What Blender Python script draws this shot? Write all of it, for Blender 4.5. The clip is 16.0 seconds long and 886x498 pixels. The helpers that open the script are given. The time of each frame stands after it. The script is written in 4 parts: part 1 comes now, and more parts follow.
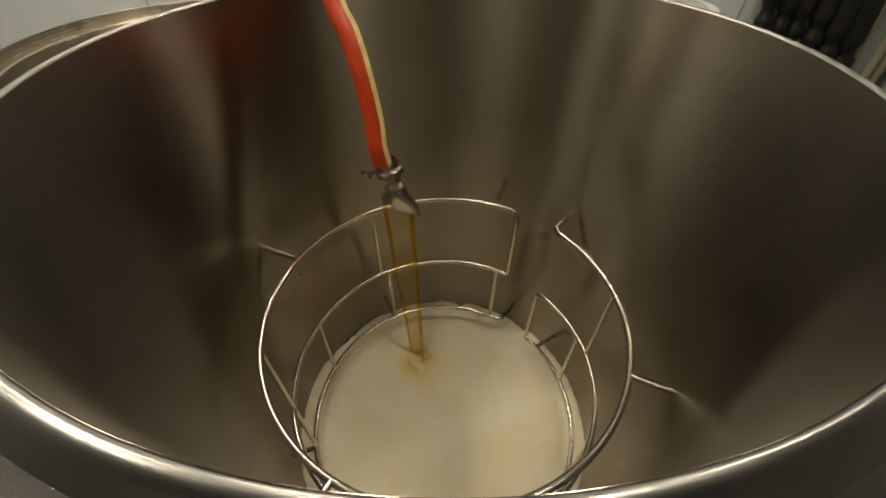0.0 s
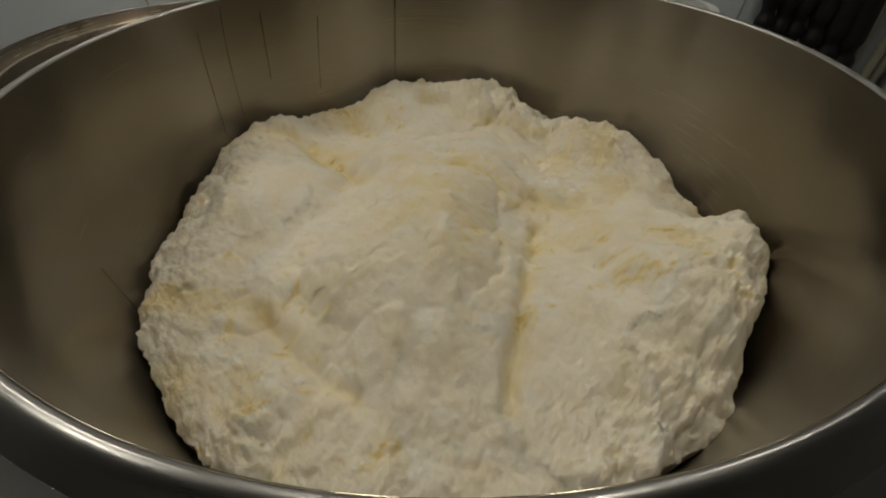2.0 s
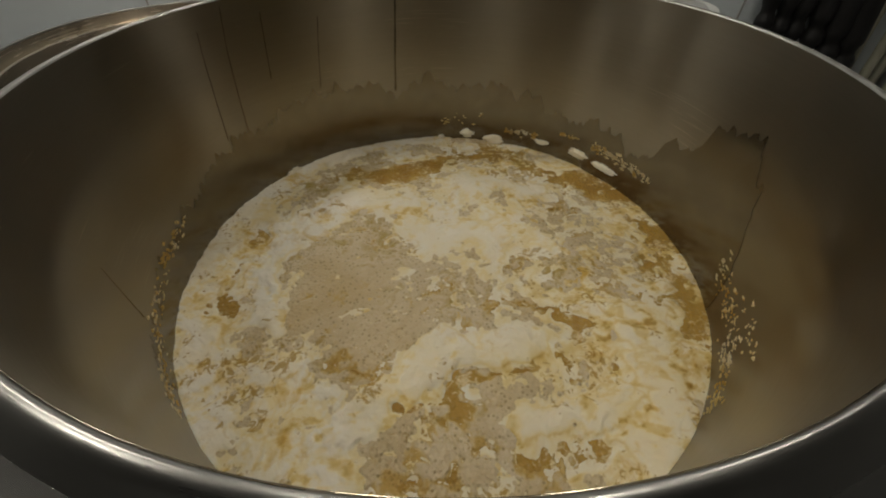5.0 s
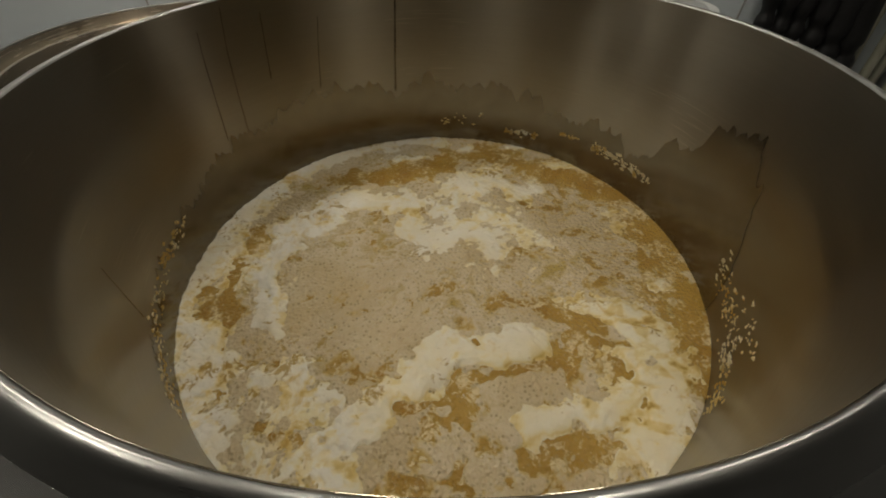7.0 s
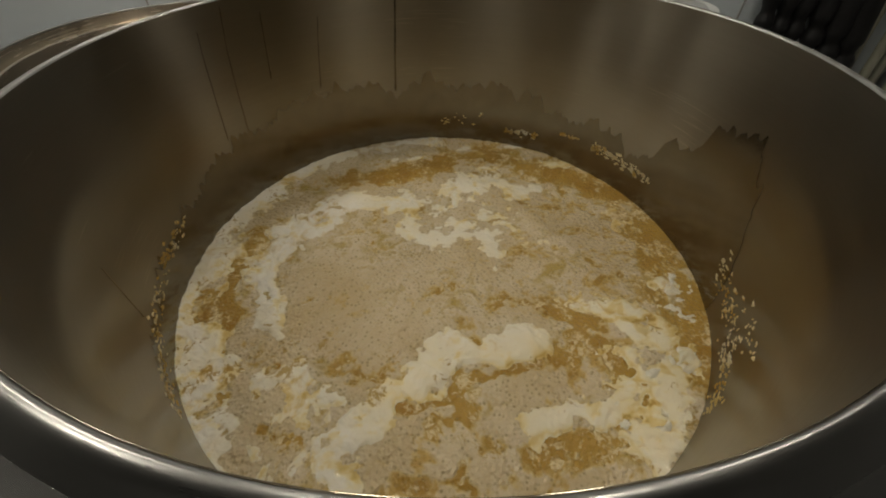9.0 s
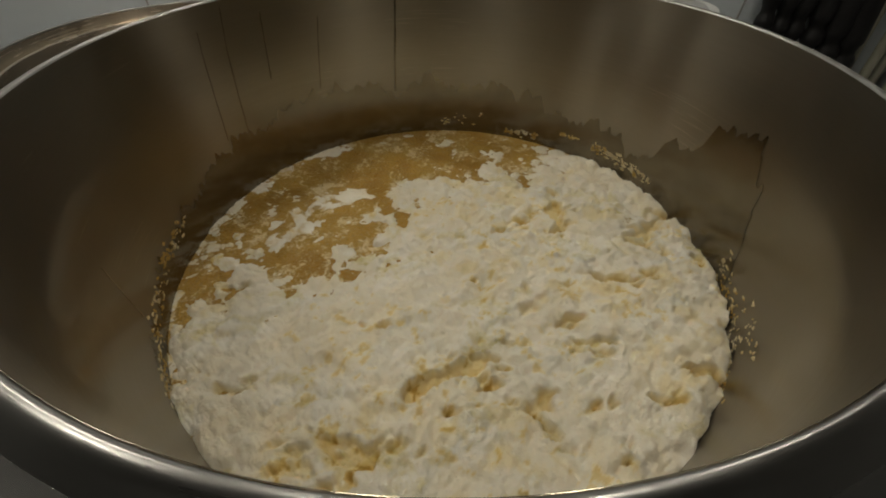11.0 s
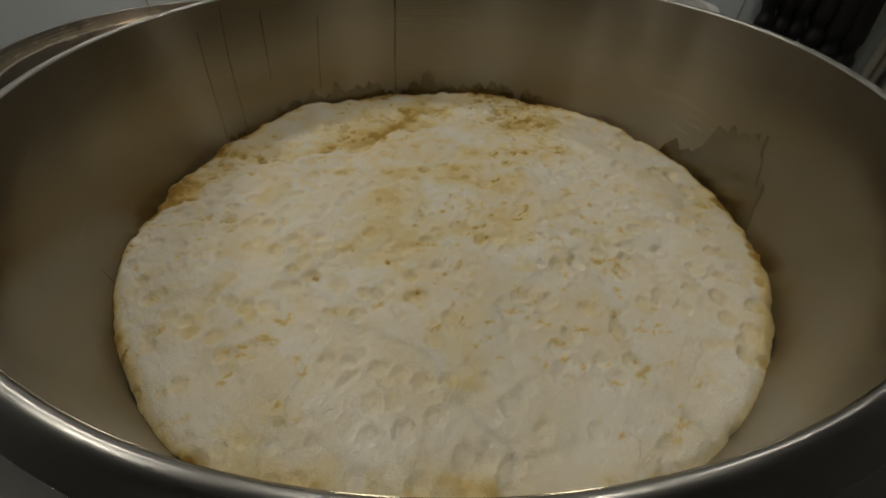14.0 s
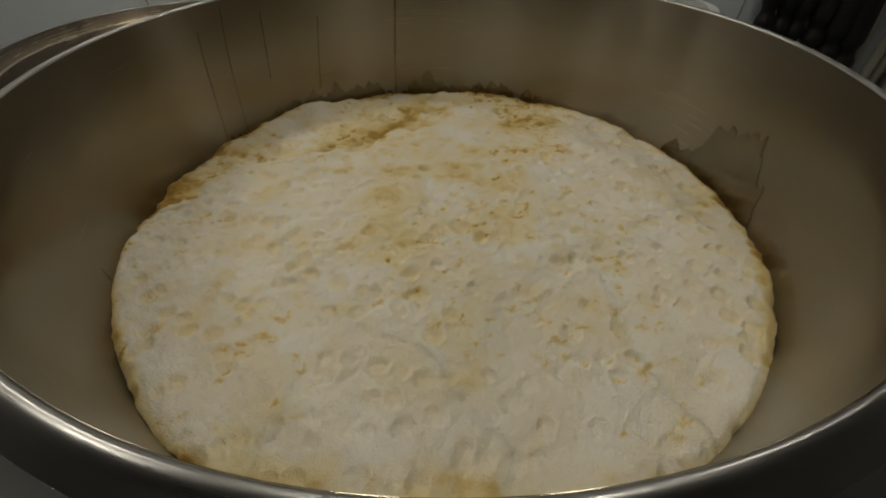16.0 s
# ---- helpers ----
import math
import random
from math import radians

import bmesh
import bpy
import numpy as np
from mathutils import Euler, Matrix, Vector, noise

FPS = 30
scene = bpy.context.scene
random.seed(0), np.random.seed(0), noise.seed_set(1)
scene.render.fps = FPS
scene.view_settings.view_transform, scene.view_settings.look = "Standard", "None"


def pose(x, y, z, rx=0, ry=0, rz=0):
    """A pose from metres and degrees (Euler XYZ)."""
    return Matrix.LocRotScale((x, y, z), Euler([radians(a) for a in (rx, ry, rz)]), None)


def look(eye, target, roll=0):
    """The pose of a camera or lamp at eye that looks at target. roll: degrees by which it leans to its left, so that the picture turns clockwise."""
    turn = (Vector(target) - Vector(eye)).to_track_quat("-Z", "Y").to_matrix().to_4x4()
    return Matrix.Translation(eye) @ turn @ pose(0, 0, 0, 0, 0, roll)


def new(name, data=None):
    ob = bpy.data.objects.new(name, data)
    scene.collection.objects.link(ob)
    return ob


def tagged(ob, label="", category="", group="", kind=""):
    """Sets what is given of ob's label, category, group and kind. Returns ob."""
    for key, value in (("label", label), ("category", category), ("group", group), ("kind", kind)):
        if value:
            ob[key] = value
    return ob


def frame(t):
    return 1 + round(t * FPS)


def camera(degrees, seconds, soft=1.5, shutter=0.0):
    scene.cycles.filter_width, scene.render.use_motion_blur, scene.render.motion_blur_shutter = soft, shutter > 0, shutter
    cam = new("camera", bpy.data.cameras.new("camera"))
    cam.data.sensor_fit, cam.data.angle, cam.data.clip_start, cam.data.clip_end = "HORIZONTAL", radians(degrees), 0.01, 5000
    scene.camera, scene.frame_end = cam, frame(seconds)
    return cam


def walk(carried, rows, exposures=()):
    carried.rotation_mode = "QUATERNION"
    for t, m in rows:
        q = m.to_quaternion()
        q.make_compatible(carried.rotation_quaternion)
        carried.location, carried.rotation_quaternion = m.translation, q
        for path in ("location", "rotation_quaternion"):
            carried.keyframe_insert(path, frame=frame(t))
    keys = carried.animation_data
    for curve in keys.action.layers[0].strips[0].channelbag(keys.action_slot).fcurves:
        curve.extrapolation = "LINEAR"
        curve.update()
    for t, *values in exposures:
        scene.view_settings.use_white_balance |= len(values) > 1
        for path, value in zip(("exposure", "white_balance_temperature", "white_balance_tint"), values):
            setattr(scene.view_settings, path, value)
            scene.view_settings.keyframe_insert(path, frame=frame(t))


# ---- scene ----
EYE = Vector((-0.0018, -0.545, 0.1896))
AIM = EYE + Vector((0, math.cos(radians(44.83)), -math.sin(radians(44.83))))
VIEW = look(EYE, AIM, 0.38)
cam = camera(95.93, 16.0, 2.0)
walk(cam, [(0.0, VIEW), (16.0, VIEW)],
     exposures=[(0.0, 0.44, 6900, 10), (0.5, 0.05, 6900, 10), (1.0, -0.38, 6700, 10), (1.5, -0.81, 6300, 10), (2.0, -0.85, 6200, 10), (2.6, -0.85, 6200, 10),
                (2.8, -0.60, 6150, 10), (4.2, -0.58, 6150, 10), (6.3, -0.46, 6250, 10), (9.2, -0.46, 6250, 10), (11.3, -0.64, 6250, 10), (12.0, -0.70, 6200, 10), (14.0, -0.97, 6200, 10), (16.0, -0.96, 6200, 10)])

# ---- light: dim room, the ceiling fittings do the rest ----
world = bpy.data.worlds.new("world")
world.use_nodes = True
world.node_tree.nodes["Background"].inputs[0].default_value = (0.9, 0.95, 1.0, 1)
world.node_tree.nodes["Background"].inputs[1].default_value = 0.02
scene.world = world
LAMP = 43.0


# ---- materials ----
def mat(name):
    m = bpy.data.materials.new(name)
    m.use_nodes = True
    nt = m.node_tree
    return m, nt, nt.nodes["Principled BSDF"]


def link(nt, a, b):
    nt.links.new(a, b)


def node(nt, kind, **sockets):
    n = nt.nodes.new(kind)
    for k, v in sockets.items():
        n.inputs[k.replace("_", " ")].default_value = v
    return n


def coords(nt, scale=(1, 1, 1)):
    c = nt.nodes.new("ShaderNodeTexCoord")
    m = node(nt, "ShaderNodeMapping", Scale=scale)
    link(nt, c.outputs["Object"], m.inputs["Vector"])
    return m.outputs["Vector"]


def noise_of(nt, scale, detail=4.0, rough=0.55, distort=0.0, stretch=(1, 1, 1)):
    n = node(nt, "ShaderNodeTexNoise", Scale=scale, Detail=detail, Roughness=rough, Distortion=distort)
    link(nt, coords(nt, stretch), n.inputs["Vector"])
    return n.outputs["Fac"]


def ramp(nt, fac, *stops):
    r = nt.nodes.new("ShaderNodeValToRGB")
    e = r.color_ramp.elements
    while len(e) < len(stops):
        e.new(0.5)
    for el, (p, c) in zip(e, stops):
        el.position, el.color = p, (*c, 1) if len(c) == 3 else c
    link(nt, fac, r.inputs["Fac"])
    return r.outputs["Color"]


def mixed(nt, fac, a, b, how="MIX"):
    m = nt.nodes.new("ShaderNodeMix")
    m.data_type, m.blend_type = "RGBA", how
    if isinstance(fac, float):
        m.inputs[0].default_value = fac
    else:
        link(nt, fac, m.inputs[0])
    for s, v in ((m.inputs[6], a), (m.inputs[7], b)):
        if isinstance(v, tuple):
            s.default_value = (*v, 1)
        else:
            link(nt, v, s)
    return m.outputs[2]


def bump(nt, bsdf, height, strength, distance):
    b = node(nt, "ShaderNodeBump", Strength=strength, Distance=distance)
    link(nt, height, b.inputs["Height"])
    link(nt, b.outputs["Normal"], bsdf.inputs["Normal"])
    return b


def g(v):
    return (v, v, v)


def steel(name, col=(0.62, 0.58, 0.52), rough=0.22, aniso=0.6, brush=(4, 4, 260), depth=0.0004, sheen=0.0):
    """Brushed or polished steel. sheen: share of the light that the brush lines fan out up and down."""
    m, nt, b = mat(name)
    big = noise_of(nt, 5.0, 5.0, 0.6)
    fine = noise_of(nt, 1.0, 3.0, 0.6, 0.0, brush)
    tone = mixed(nt, 0.35, ramp(nt, big, (0.3, tuple(0.82 * c for c in col)), (0.7, col)),
                 ramp(nt, fine, (0.3, tuple(0.9 * c for c in col)), (0.7, tuple(min(1, 1.05 * c) for c in col))))
    marks = noise_of(nt, 1.0, 2.0, 0.5, 0.0, (9, 9, 420))
    worn = noise_of(nt, 4.0, 3.0, 0.5, 0.3)
    both = nt.nodes.new("ShaderNodeMath")
    both.operation = "MULTIPLY"
    link(nt, marks, both.inputs[0])
    link(nt, worn, both.inputs[1])
    tone = mixed(nt, ramp(nt, both.outputs[0], (0.37, g(0)), (0.44, g(0.4))), tone, tuple(min(1, 1.6 * c) for c in col))
    spread = mixed(nt, 0.5, big, fine)
    lobes = [(b, rough, aniso)]
    if sheen:
        wide = nt.nodes.new("ShaderNodeBsdfPrincipled")
        lobes.append((wide, 0.36, 1.0))
        both_lobes = node(nt, "ShaderNodeMixShader", Fac=sheen)
        link(nt, b.outputs[0], both_lobes.inputs[1])
        link(nt, wide.outputs[0], both_lobes.inputs[2])
        link(nt, both_lobes.outputs[0], nt.nodes["Material Output"].inputs["Surface"])
    for lobe, r, a in lobes:
        lobe.inputs["Metallic"].default_value = 1.0
        link(nt, tone, lobe.inputs["Base Color"])
        link(nt, ramp(nt, spread, (0.3, g(r * 0.85)), (0.7, g(r * 1.15))), lobe.inputs["Roughness"])
        if a:
            lobe.inputs["Anisotropic"].default_value = a
            lobe.inputs["Anisotropic Rotation"].default_value = 0.25
            t = nt.nodes.new("ShaderNodeTangent")
            t.direction_type, t.axis = "RADIAL", "Z"
            link(nt, t.outputs["Tangent"], lobe.inputs["Tangent"])
        bump(nt, lobe, fine, 0.045, depth)
    return m


def plain(name, col, rough=0.5, spread=0.12, scale=9.0, relief=0.1, metal=0.0, grain=120.0):
    m, nt, b = mat(name)
    n, f = noise_of(nt, scale, 5.0), noise_of(nt, grain, 2.0)
    link(nt, ramp(nt, n, (0.3, tuple(c * (1 - spread) for c in col)), (0.7, tuple(min(1, c * (1 + spread)) for c in col))), b.inputs["Base Color"])
    b.inputs["Roughness"].default_value, b.inputs["Metallic"].default_value = rough, metal
    bump(nt, b, f, relief, 0.002)
    return m


def foam_mat(name, white, cream, stain, amount, stain_scale, mask_scale, speck=0.0, gloss=0.75, bubble=420.0, relief=0.35, thread=0.12, specks=0.61):
    """Beer foam: white to cream clouds, ochre stains in broken patches, fine bubbles."""
    m, nt, b = mat(name)
    cloud = ramp(nt, noise_of(nt, 7.0, 5.0, 0.6, 0.6), (0.36, cream), (0.6, white))
    patch = noise_of(nt, stain_scale, 6.0, 0.62, 1.1)
    area = noise_of(nt, mask_scale, 3.0, 0.5, 0.4)
    both = nt.nodes.new("ShaderNodeMath")
    both.operation = "ADD"
    link(nt, patch, both.inputs[0])
    link(nt, area, both.inputs[1])
    half = nt.nodes.new("ShaderNodeMath")
    half.operation, half.inputs[1].default_value = "MULTIPLY", 0.5
    link(nt, both.outputs[0], half.inputs[0])
    edge = ramp(nt, half.outputs[0], (amount * 0.5, g(0)), (amount * 0.5 + thread * 0.5, g(1)))
    tone = mixed(nt, edge, cloud, stain)
    # few small crisp ochre specks
    tiny = noise_of(nt, stain_scale * 2.3, 4.0, 0.6, 1.6)
    tiny2 = nt.nodes.new("ShaderNodeMath")
    tiny2.operation = "ADD"
    link(nt, tiny, tiny2.inputs[0])
    link(nt, noise_of(nt, mask_scale * 1.7, 2.0, 0.5, 0.8), tiny2.inputs[1])
    tiny3 = nt.nodes.new("ShaderNodeMath")
    tiny3.operation, tiny3.inputs[1].default_value = "MULTIPLY", 0.5
    link(nt, tiny2.outputs[0], tiny3.inputs[0])
    tone = mixed(nt, ramp(nt, tiny3.outputs[0], (specks, g(0)), (specks + 0.04, g(0.85))), tone, (0.42, 0.27, 0.06))
    if speck:
        dots = node(nt, "ShaderNodeTexVoronoi", Scale=110.0)
        link(nt, coords(nt), dots.inputs["Vector"])
        tone = mixed(nt, ramp(nt, dots.outputs["Distance"], (0.1, g(speck)), (0.32, g(0))), tone, tuple(0.5 * c for c in stain))
    # beer that has soaked in; the ochre also follows pits and grooves
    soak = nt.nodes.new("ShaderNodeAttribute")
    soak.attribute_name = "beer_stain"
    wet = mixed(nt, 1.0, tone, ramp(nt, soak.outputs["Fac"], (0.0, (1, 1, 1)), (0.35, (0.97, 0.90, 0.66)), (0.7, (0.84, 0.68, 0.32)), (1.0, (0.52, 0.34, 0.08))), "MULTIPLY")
    tone = wet
    link(nt, tone, b.inputs["Base Color"])
    b.inputs["Roughness"].default_value = gloss
    b.inputs["Specular IOR Level"].default_value = 0.35
    b.inputs["Subsurface Weight"].default_value = 0.4
    b.inputs["Subsurface Radius"].default_value = (0.011, 0.010, 0.009)
    b.inputs["Subsurface Scale"].default_value = 1.0
    lumps = mixed(nt, 0.4, noise_of(nt, 75.0, 8.0, 0.72), noise_of(nt, bubble, 2.0))
    if speck:
        foamy = node(nt, "ShaderNodeTexVoronoi", Scale=150.0)
        link(nt, coords(nt), foamy.inputs["Vector"])
        lumps = mixed(nt, 0.5, lumps, foamy.outputs["Distance"])
    bump(nt, b, lumps, min(1.0, relief * 1.9), 0.006)
    # wet glints
    drops = node(nt, "ShaderNodeTexVoronoi", Scale=75.0)
    link(nt, coords(nt), drops.inputs["Vector"])
    link(nt, ramp(nt, drops.outputs["Distance"], (0.10, g(0.06)), (0.16, g(gloss))), b.inputs["Roughness"])
    return m


WHITE, CREAM, OCHRE = (0.87, 0.82, 0.70), (0.84, 0.75, 0.55), (0.46, 0.28, 0.055)
# inside steel: dim walls and warm beer bounce are put into the colour
STEEL_IN_DIM = steel("brushed_steel_inside_dimmed", (0.32, 0.284, 0.226), 0.165, 0.9, sheen=0.5)
STEEL_OUT = steel("brushed_steel_jacket", (0.56, 0.55, 0.53), 0.2, 0.93, sheen=0.12)
# lighter tan copy of the steel: lamp reflections are put into its colour
STEEL_LIGHTENED = steel("lightened_brushed_steel", (0.66, 0.58, 0.47), 0.26, 0.9, sheen=0.4)
STEEL_RIM = steel("polished_steel_rim", (0.42, 0.41, 0.39), 0.3, 0.0)
STEEL_ROD = steel("satin_steel_rod", (0.62, 0.58, 0.52), 0.2, 0.0, (60, 60, 60))
STEEL_FIT = steel("cast_steel_fitting", (0.60, 0.57, 0.53), 0.22, 0.0, (25, 25, 25), 0.0002)
HOSE_RED = plain("red_rubber", (0.52, 0.05, 0.012), 0.42, 0.15, 14.0, 0.08)
HOSE_STRIPE = plain("cream_stripe", (0.78, 0.62, 0.28), 0.5, 0.2, 40.0, 0.08)
BLACK = plain("black_rubber", (0.013, 0.012, 0.012), 0.5, 0.3, 12.0, 0.12)
PRINT = plain("dark_print", (0.06, 0.04, 0.03), 0.6)
WALL_PAINT = plain("white_wall_panel", (0.73, 0.78, 0.80), 0.45, 0.04, 2.0, 0.03)
# unseen ceiling and walls, greyed so that less fill light reaches the steel
CEIL_DIMMED = plain("unseen_dimmed_ceiling", (0.28, 0.28, 0.27), 0.7, 0.04, 2.0, 0.05)
WALL_DIMMED = plain("unseen_dimmed_wall", (0.24, 0.24, 0.235), 0.5, 0.06, 2.0, 0.03)
JOINT = plain("grey_joint", (0.42, 0.42, 0.40), 0.6)
FLOOR_MAT = plain("grey_floor_resin", (0.22, 0.21, 0.20), 0.4, 0.2, 3.0, 0.15)
WHITE_PLASTIC = plain("white_plastic", (0.78, 0.78, 0.76), 0.4, 0.05, 6.0, 0.05)
TUBE_CLEAR = plain("yellowed_clear_tube", (0.40, 0.39, 0.30), 0.25, 0.2, 8.0, 0.05)
YELLOW = (0.72, 0.58, 0.26)
FOAM_SKIN = foam_mat("fresh_smooth_foam", (0.88, 0.82, 0.66), (0.86, 0.77, 0.57), (0.76, 0.60, 0.3), 1.32, 6.0, 3.0, 0.0, 0.7, 500.0, 0.15, specks=0.8)
FOAM_HEAP = foam_mat("stiff_white_foam", WHITE, CREAM, YELLOW, 1.08, 12.0, 3.5, 0.0, 0.78, 420.0, 0.22, 0.3, specks=0.63)
FOAM_RAFT = foam_mat("floating_white_foam", (0.82, 0.765, 0.65), (0.80, 0.71, 0.51), (0.64, 0.46, 0.15), 1.1, 24.0, 6.0, 0.0, 0.7, 520.0, 0.2, 0.2, specks=0.585)
FOAM_BUBBLY = foam_mat("grey_bubbly_foam", (0.68, 0.57, 0.39), (0.58, 0.45, 0.25), (0.48, 0.34, 0.10), 1.04, 30.0, 7.0, 0.6, 0.35, 300.0, 0.7, 0.25)
FROTH = foam_mat("amber_froth", (0.47, 0.29, 0.058), (0.36, 0.20, 0.03), (0.74, 0.60, 0.34), 1.03, 80.0, 16.0, 0.35, 0.35, 300.0, 0.7, 0.14)
FOAM_CRUMB = foam_mat("crumbly_white_foam", WHITE, CREAM, (0.70, 0.60, 0.26), 1.08, 18.0, 5.0, 0.0, 0.78, 420.0, 0.5, 0.22, specks=0.66)
FOAM_TOP = foam_mat("dense_white_foam", WHITE, (0.84, 0.75, 0.55), (0.60, 0.42, 0.13), 1.16, 17.0, 4.0, 0.0, 0.72, 480.0, 0.4, 0.34, specks=0.66)
SPLASH = foam_mat("amber_splash_foam", (0.86, 0.78, 0.58), (0.82, 0.68, 0.40), (0.6, 0.42, 0.12), 1.2, 30.0, 8.0, 0.0, 0.4, 400.0, 0.4, 0.2, specks=0.9)
CRUST = foam_mat("tan_yeast_crust", (0.70, 0.56, 0.28), (0.58, 0.40, 0.13), (0.42, 0.26, 0.06), 1.05, 14.0, 4.0, 0.0, 0.65, 420.0, 0.4, 0.25)
FLAKE = foam_mat("dried_foam_flake", (0.74, 0.66, 0.46), (0.60, 0.44, 0.16), OCHRE, 1.0, 40.0, 12.0, 0.0, 0.7, 420.0, 0.6)


def film_mat(name, dark, light):
    m, nt, b = mat(name)
    n = noise_of(nt, 14.0, 6.0, 0.65, 0.5)
    link(nt, ramp(nt, n, (0.3, dark), (0.7, light)), b.inputs["Base Color"])
    b.inputs["Metallic"].default_value = 0.9
    link(nt, ramp(nt, n, (0.35, g(0.15)), (0.65, g(0.2))), b.inputs["Roughness"])
    bump(nt, b, n, 0.3, 0.0008)
    return m


FILM = film_mat("dried_beer_film", (0.17, 0.148, 0.112), (0.225, 0.198, 0.152))
DRIP = film_mat("dark_drip_mark", (0.18, 0.16, 0.125), (0.26, 0.225, 0.175))


def beer_mat(name, deep, pale, ior):
    m, nt, b = mat(name)
    n = noise_of(nt, 30.0, 3.0)
    link(nt, ramp(nt, n, (0.3, deep), (0.7, pale)), b.inputs["Base Color"])
    b.inputs["Transmission Weight"].default_value = 0.92
    b.inputs["IOR"].default_value = ior
    b.inputs["Roughness"].default_value = 0.06
    return m


BEER = beer_mat("golden_beer", (0.85, 0.52, 0.06), (0.95, 0.70, 0.16), 1.1)
BEER_THIN = beer_mat("thin_beer_sheet", (0.97, 0.88, 0.60), (0.98, 0.91, 0.70), 1.01)


def glow_mat(name, strength):
    m, nt, b = mat(name)
    b.inputs["Base Color"].default_value = (0.9, 0.9, 0.88, 1)
    b.inputs["Emission Color"].default_value = (1.0, 0.92, 0.76, 1)
    b.inputs["Emission Strength"].default_value = strength
    return m


GLOW = glow_mat("lit_diffuser", LAMP)
GLOW_WEAK = glow_mat("lit_diffuser_far", LAMP * 1.42)


# ---- mesh helpers ----
def part(name, bm, material, parent=None, label="", smooth=True):
    me = bpy.data.meshes.new(name)
    bm.to_mesh(me)
    bm.free()
    me.materials.append(material)
    if smooth:
        me.polygons.foreach_set("use_smooth", [True] * len(me.polygons))
        me.set_sharp_from_angle(angle=radians(38))
    ob = new(name, me)
    if parent:
        ob.parent = parent
    if label:
        tagged(ob, label)
    return ob


def empty(name, at=(0, 0, 0)):
    ob = new(name)
    ob.empty_display_size = 0.05
    ob.location = at
    return ob


def lathe(profile, segs=96, centre=(0, 0, 0), bm=None, closed=True):
    """Turns a profile of (radius, height) round the upright axis."""
    bm = bm or bmesh.new()
    rings = []
    for r, z in profile:
        rings.append([bm.verts.new((centre[0] + r * math.cos(2 * math.pi * k / segs), centre[1] + r * math.sin(2 * math.pi * k / segs), centre[2] + z)) for k in range(segs)])
    n = len(rings)
    for i in range(n if closed else n - 1):
        a, b = rings[i], rings[(i + 1) % n]
        for k in range(segs):
            bm.faces.new((a[k], a[(k + 1) % segs], b[(k + 1) % segs], b[k]))
    bmesh.ops.recalc_face_normals(bm, faces=bm.faces)
    return bm


def box(lo, hi, bevel=0.0, bm=None):
    own = bmesh.new()
    bmesh.ops.create_cube(own, size=1.0)
    for v in own.verts:
        v.co = Vector([(lo[i] + hi[i]) / 2 + v.co[i] * (hi[i] - lo[i]) for i in range(3)])
    if bevel:
        bmesh.ops.bevel(own, geom=list(own.edges), offset=bevel, segments=2, affect="EDGES", profile=0.6)
    if bm is None:
        return own
    me = bpy.data.meshes.new("tmp")
    own.to_mesh(me)
    bm.from_mesh(me)
    bpy.data.meshes.remove(me)
    own.free()
    return bm


def smooth_path(points, steps=10):
    """A rounded line through the points (Catmull-Rom)."""
    pts = [Vector(p) for p in points]
    pts = [2 * pts[0] - pts[1]] + pts + [2 * pts[-1] - pts[-2]]
    out = []
    for i in range(1, len(pts) - 2):
        a, b, c, d = pts[i - 1:i + 3]
        for k in range(steps):
            t = k / steps
            out.append(0.5 * (2 * b + (c - a) * t + (2 * a - 5 * b + 4 * c - d) * t * t + (3 * b - a - 3 * c + d) * t ** 3))
    out.append(pts[-2])
    return out


def tube(path, radius, segs=14, arc=(0.0, 1.0), bm=None, wall=0.0, twist=0.0):
    """Sweeps a round section along a path. radius: a number or a function of 0..1; arc: the share of the round that is kept."""
    bm = bm or bmesh.new()
    full = arc == (0.0, 1.0)
    side, rings = None, []
    for i, p in enumerate(path):
        d = (path[min(i + 1, len(path) - 1)] - path[max(i - 1, 0)]).normalized()
        side = (Vector((1, 0, 0)) if abs(d.x) < 0.9 else Vector((0, 1, 0))) if side is None else side
        side = (side - d * side.dot(d)).normalized()
        up = d.cross(side)
        s = i / (len(path) - 1)
        r = radius(s) if callable(radius) else radius
        count = segs if full else segs + 1
        angles = [2 * math.pi * (arc[0] + twist * s + (arc[1] - arc[0]) * k / segs) for k in range(count)]
        ring = [bm.verts.new(p + r * (math.cos(a) * side + math.sin(a) * up)) for a in angles]
        if not full:
            ring += [bm.verts.new(p + (r - wall) * (math.cos(a) * side + math.sin(a) * up)) for a in reversed(angles)]
        rings.append(ring)
    for a, b in zip(rings, rings[1:]):
        for k in range(len(a)):
            bm.faces.new((a[k], a[(k + 1) % len(a)], b[(k + 1) % len(a)], b[k]))
    bm.faces.new(list(reversed(rings[0])))
    bm.faces.new(rings[-1])
    bmesh.ops.recalc_face_normals(bm, faces=bm.faces)
    return bm


# ---- smooth random fields ----
def value_noise(x, y, scale, seed):
    t = np.random.RandomState(seed).rand(128, 128)
    u, v = x * scale + 64.0, y * scale + 64.0
    i, j = np.floor(u).astype(int), np.floor(v).astype(int)
    a, b = u - i, v - j
    a, b = a * a * (3 - 2 * a), b * b * (3 - 2 * b)
    i0, i1, j0, j1 = i % 128, (i + 1) % 128, j % 128, (j + 1) % 128
    return (t[i0, j0] * (1 - a) + t[i1, j0] * a) * (1 - b) + (t[i0, j1] * (1 - a) + t[i1, j1] * a) * b - 0.5


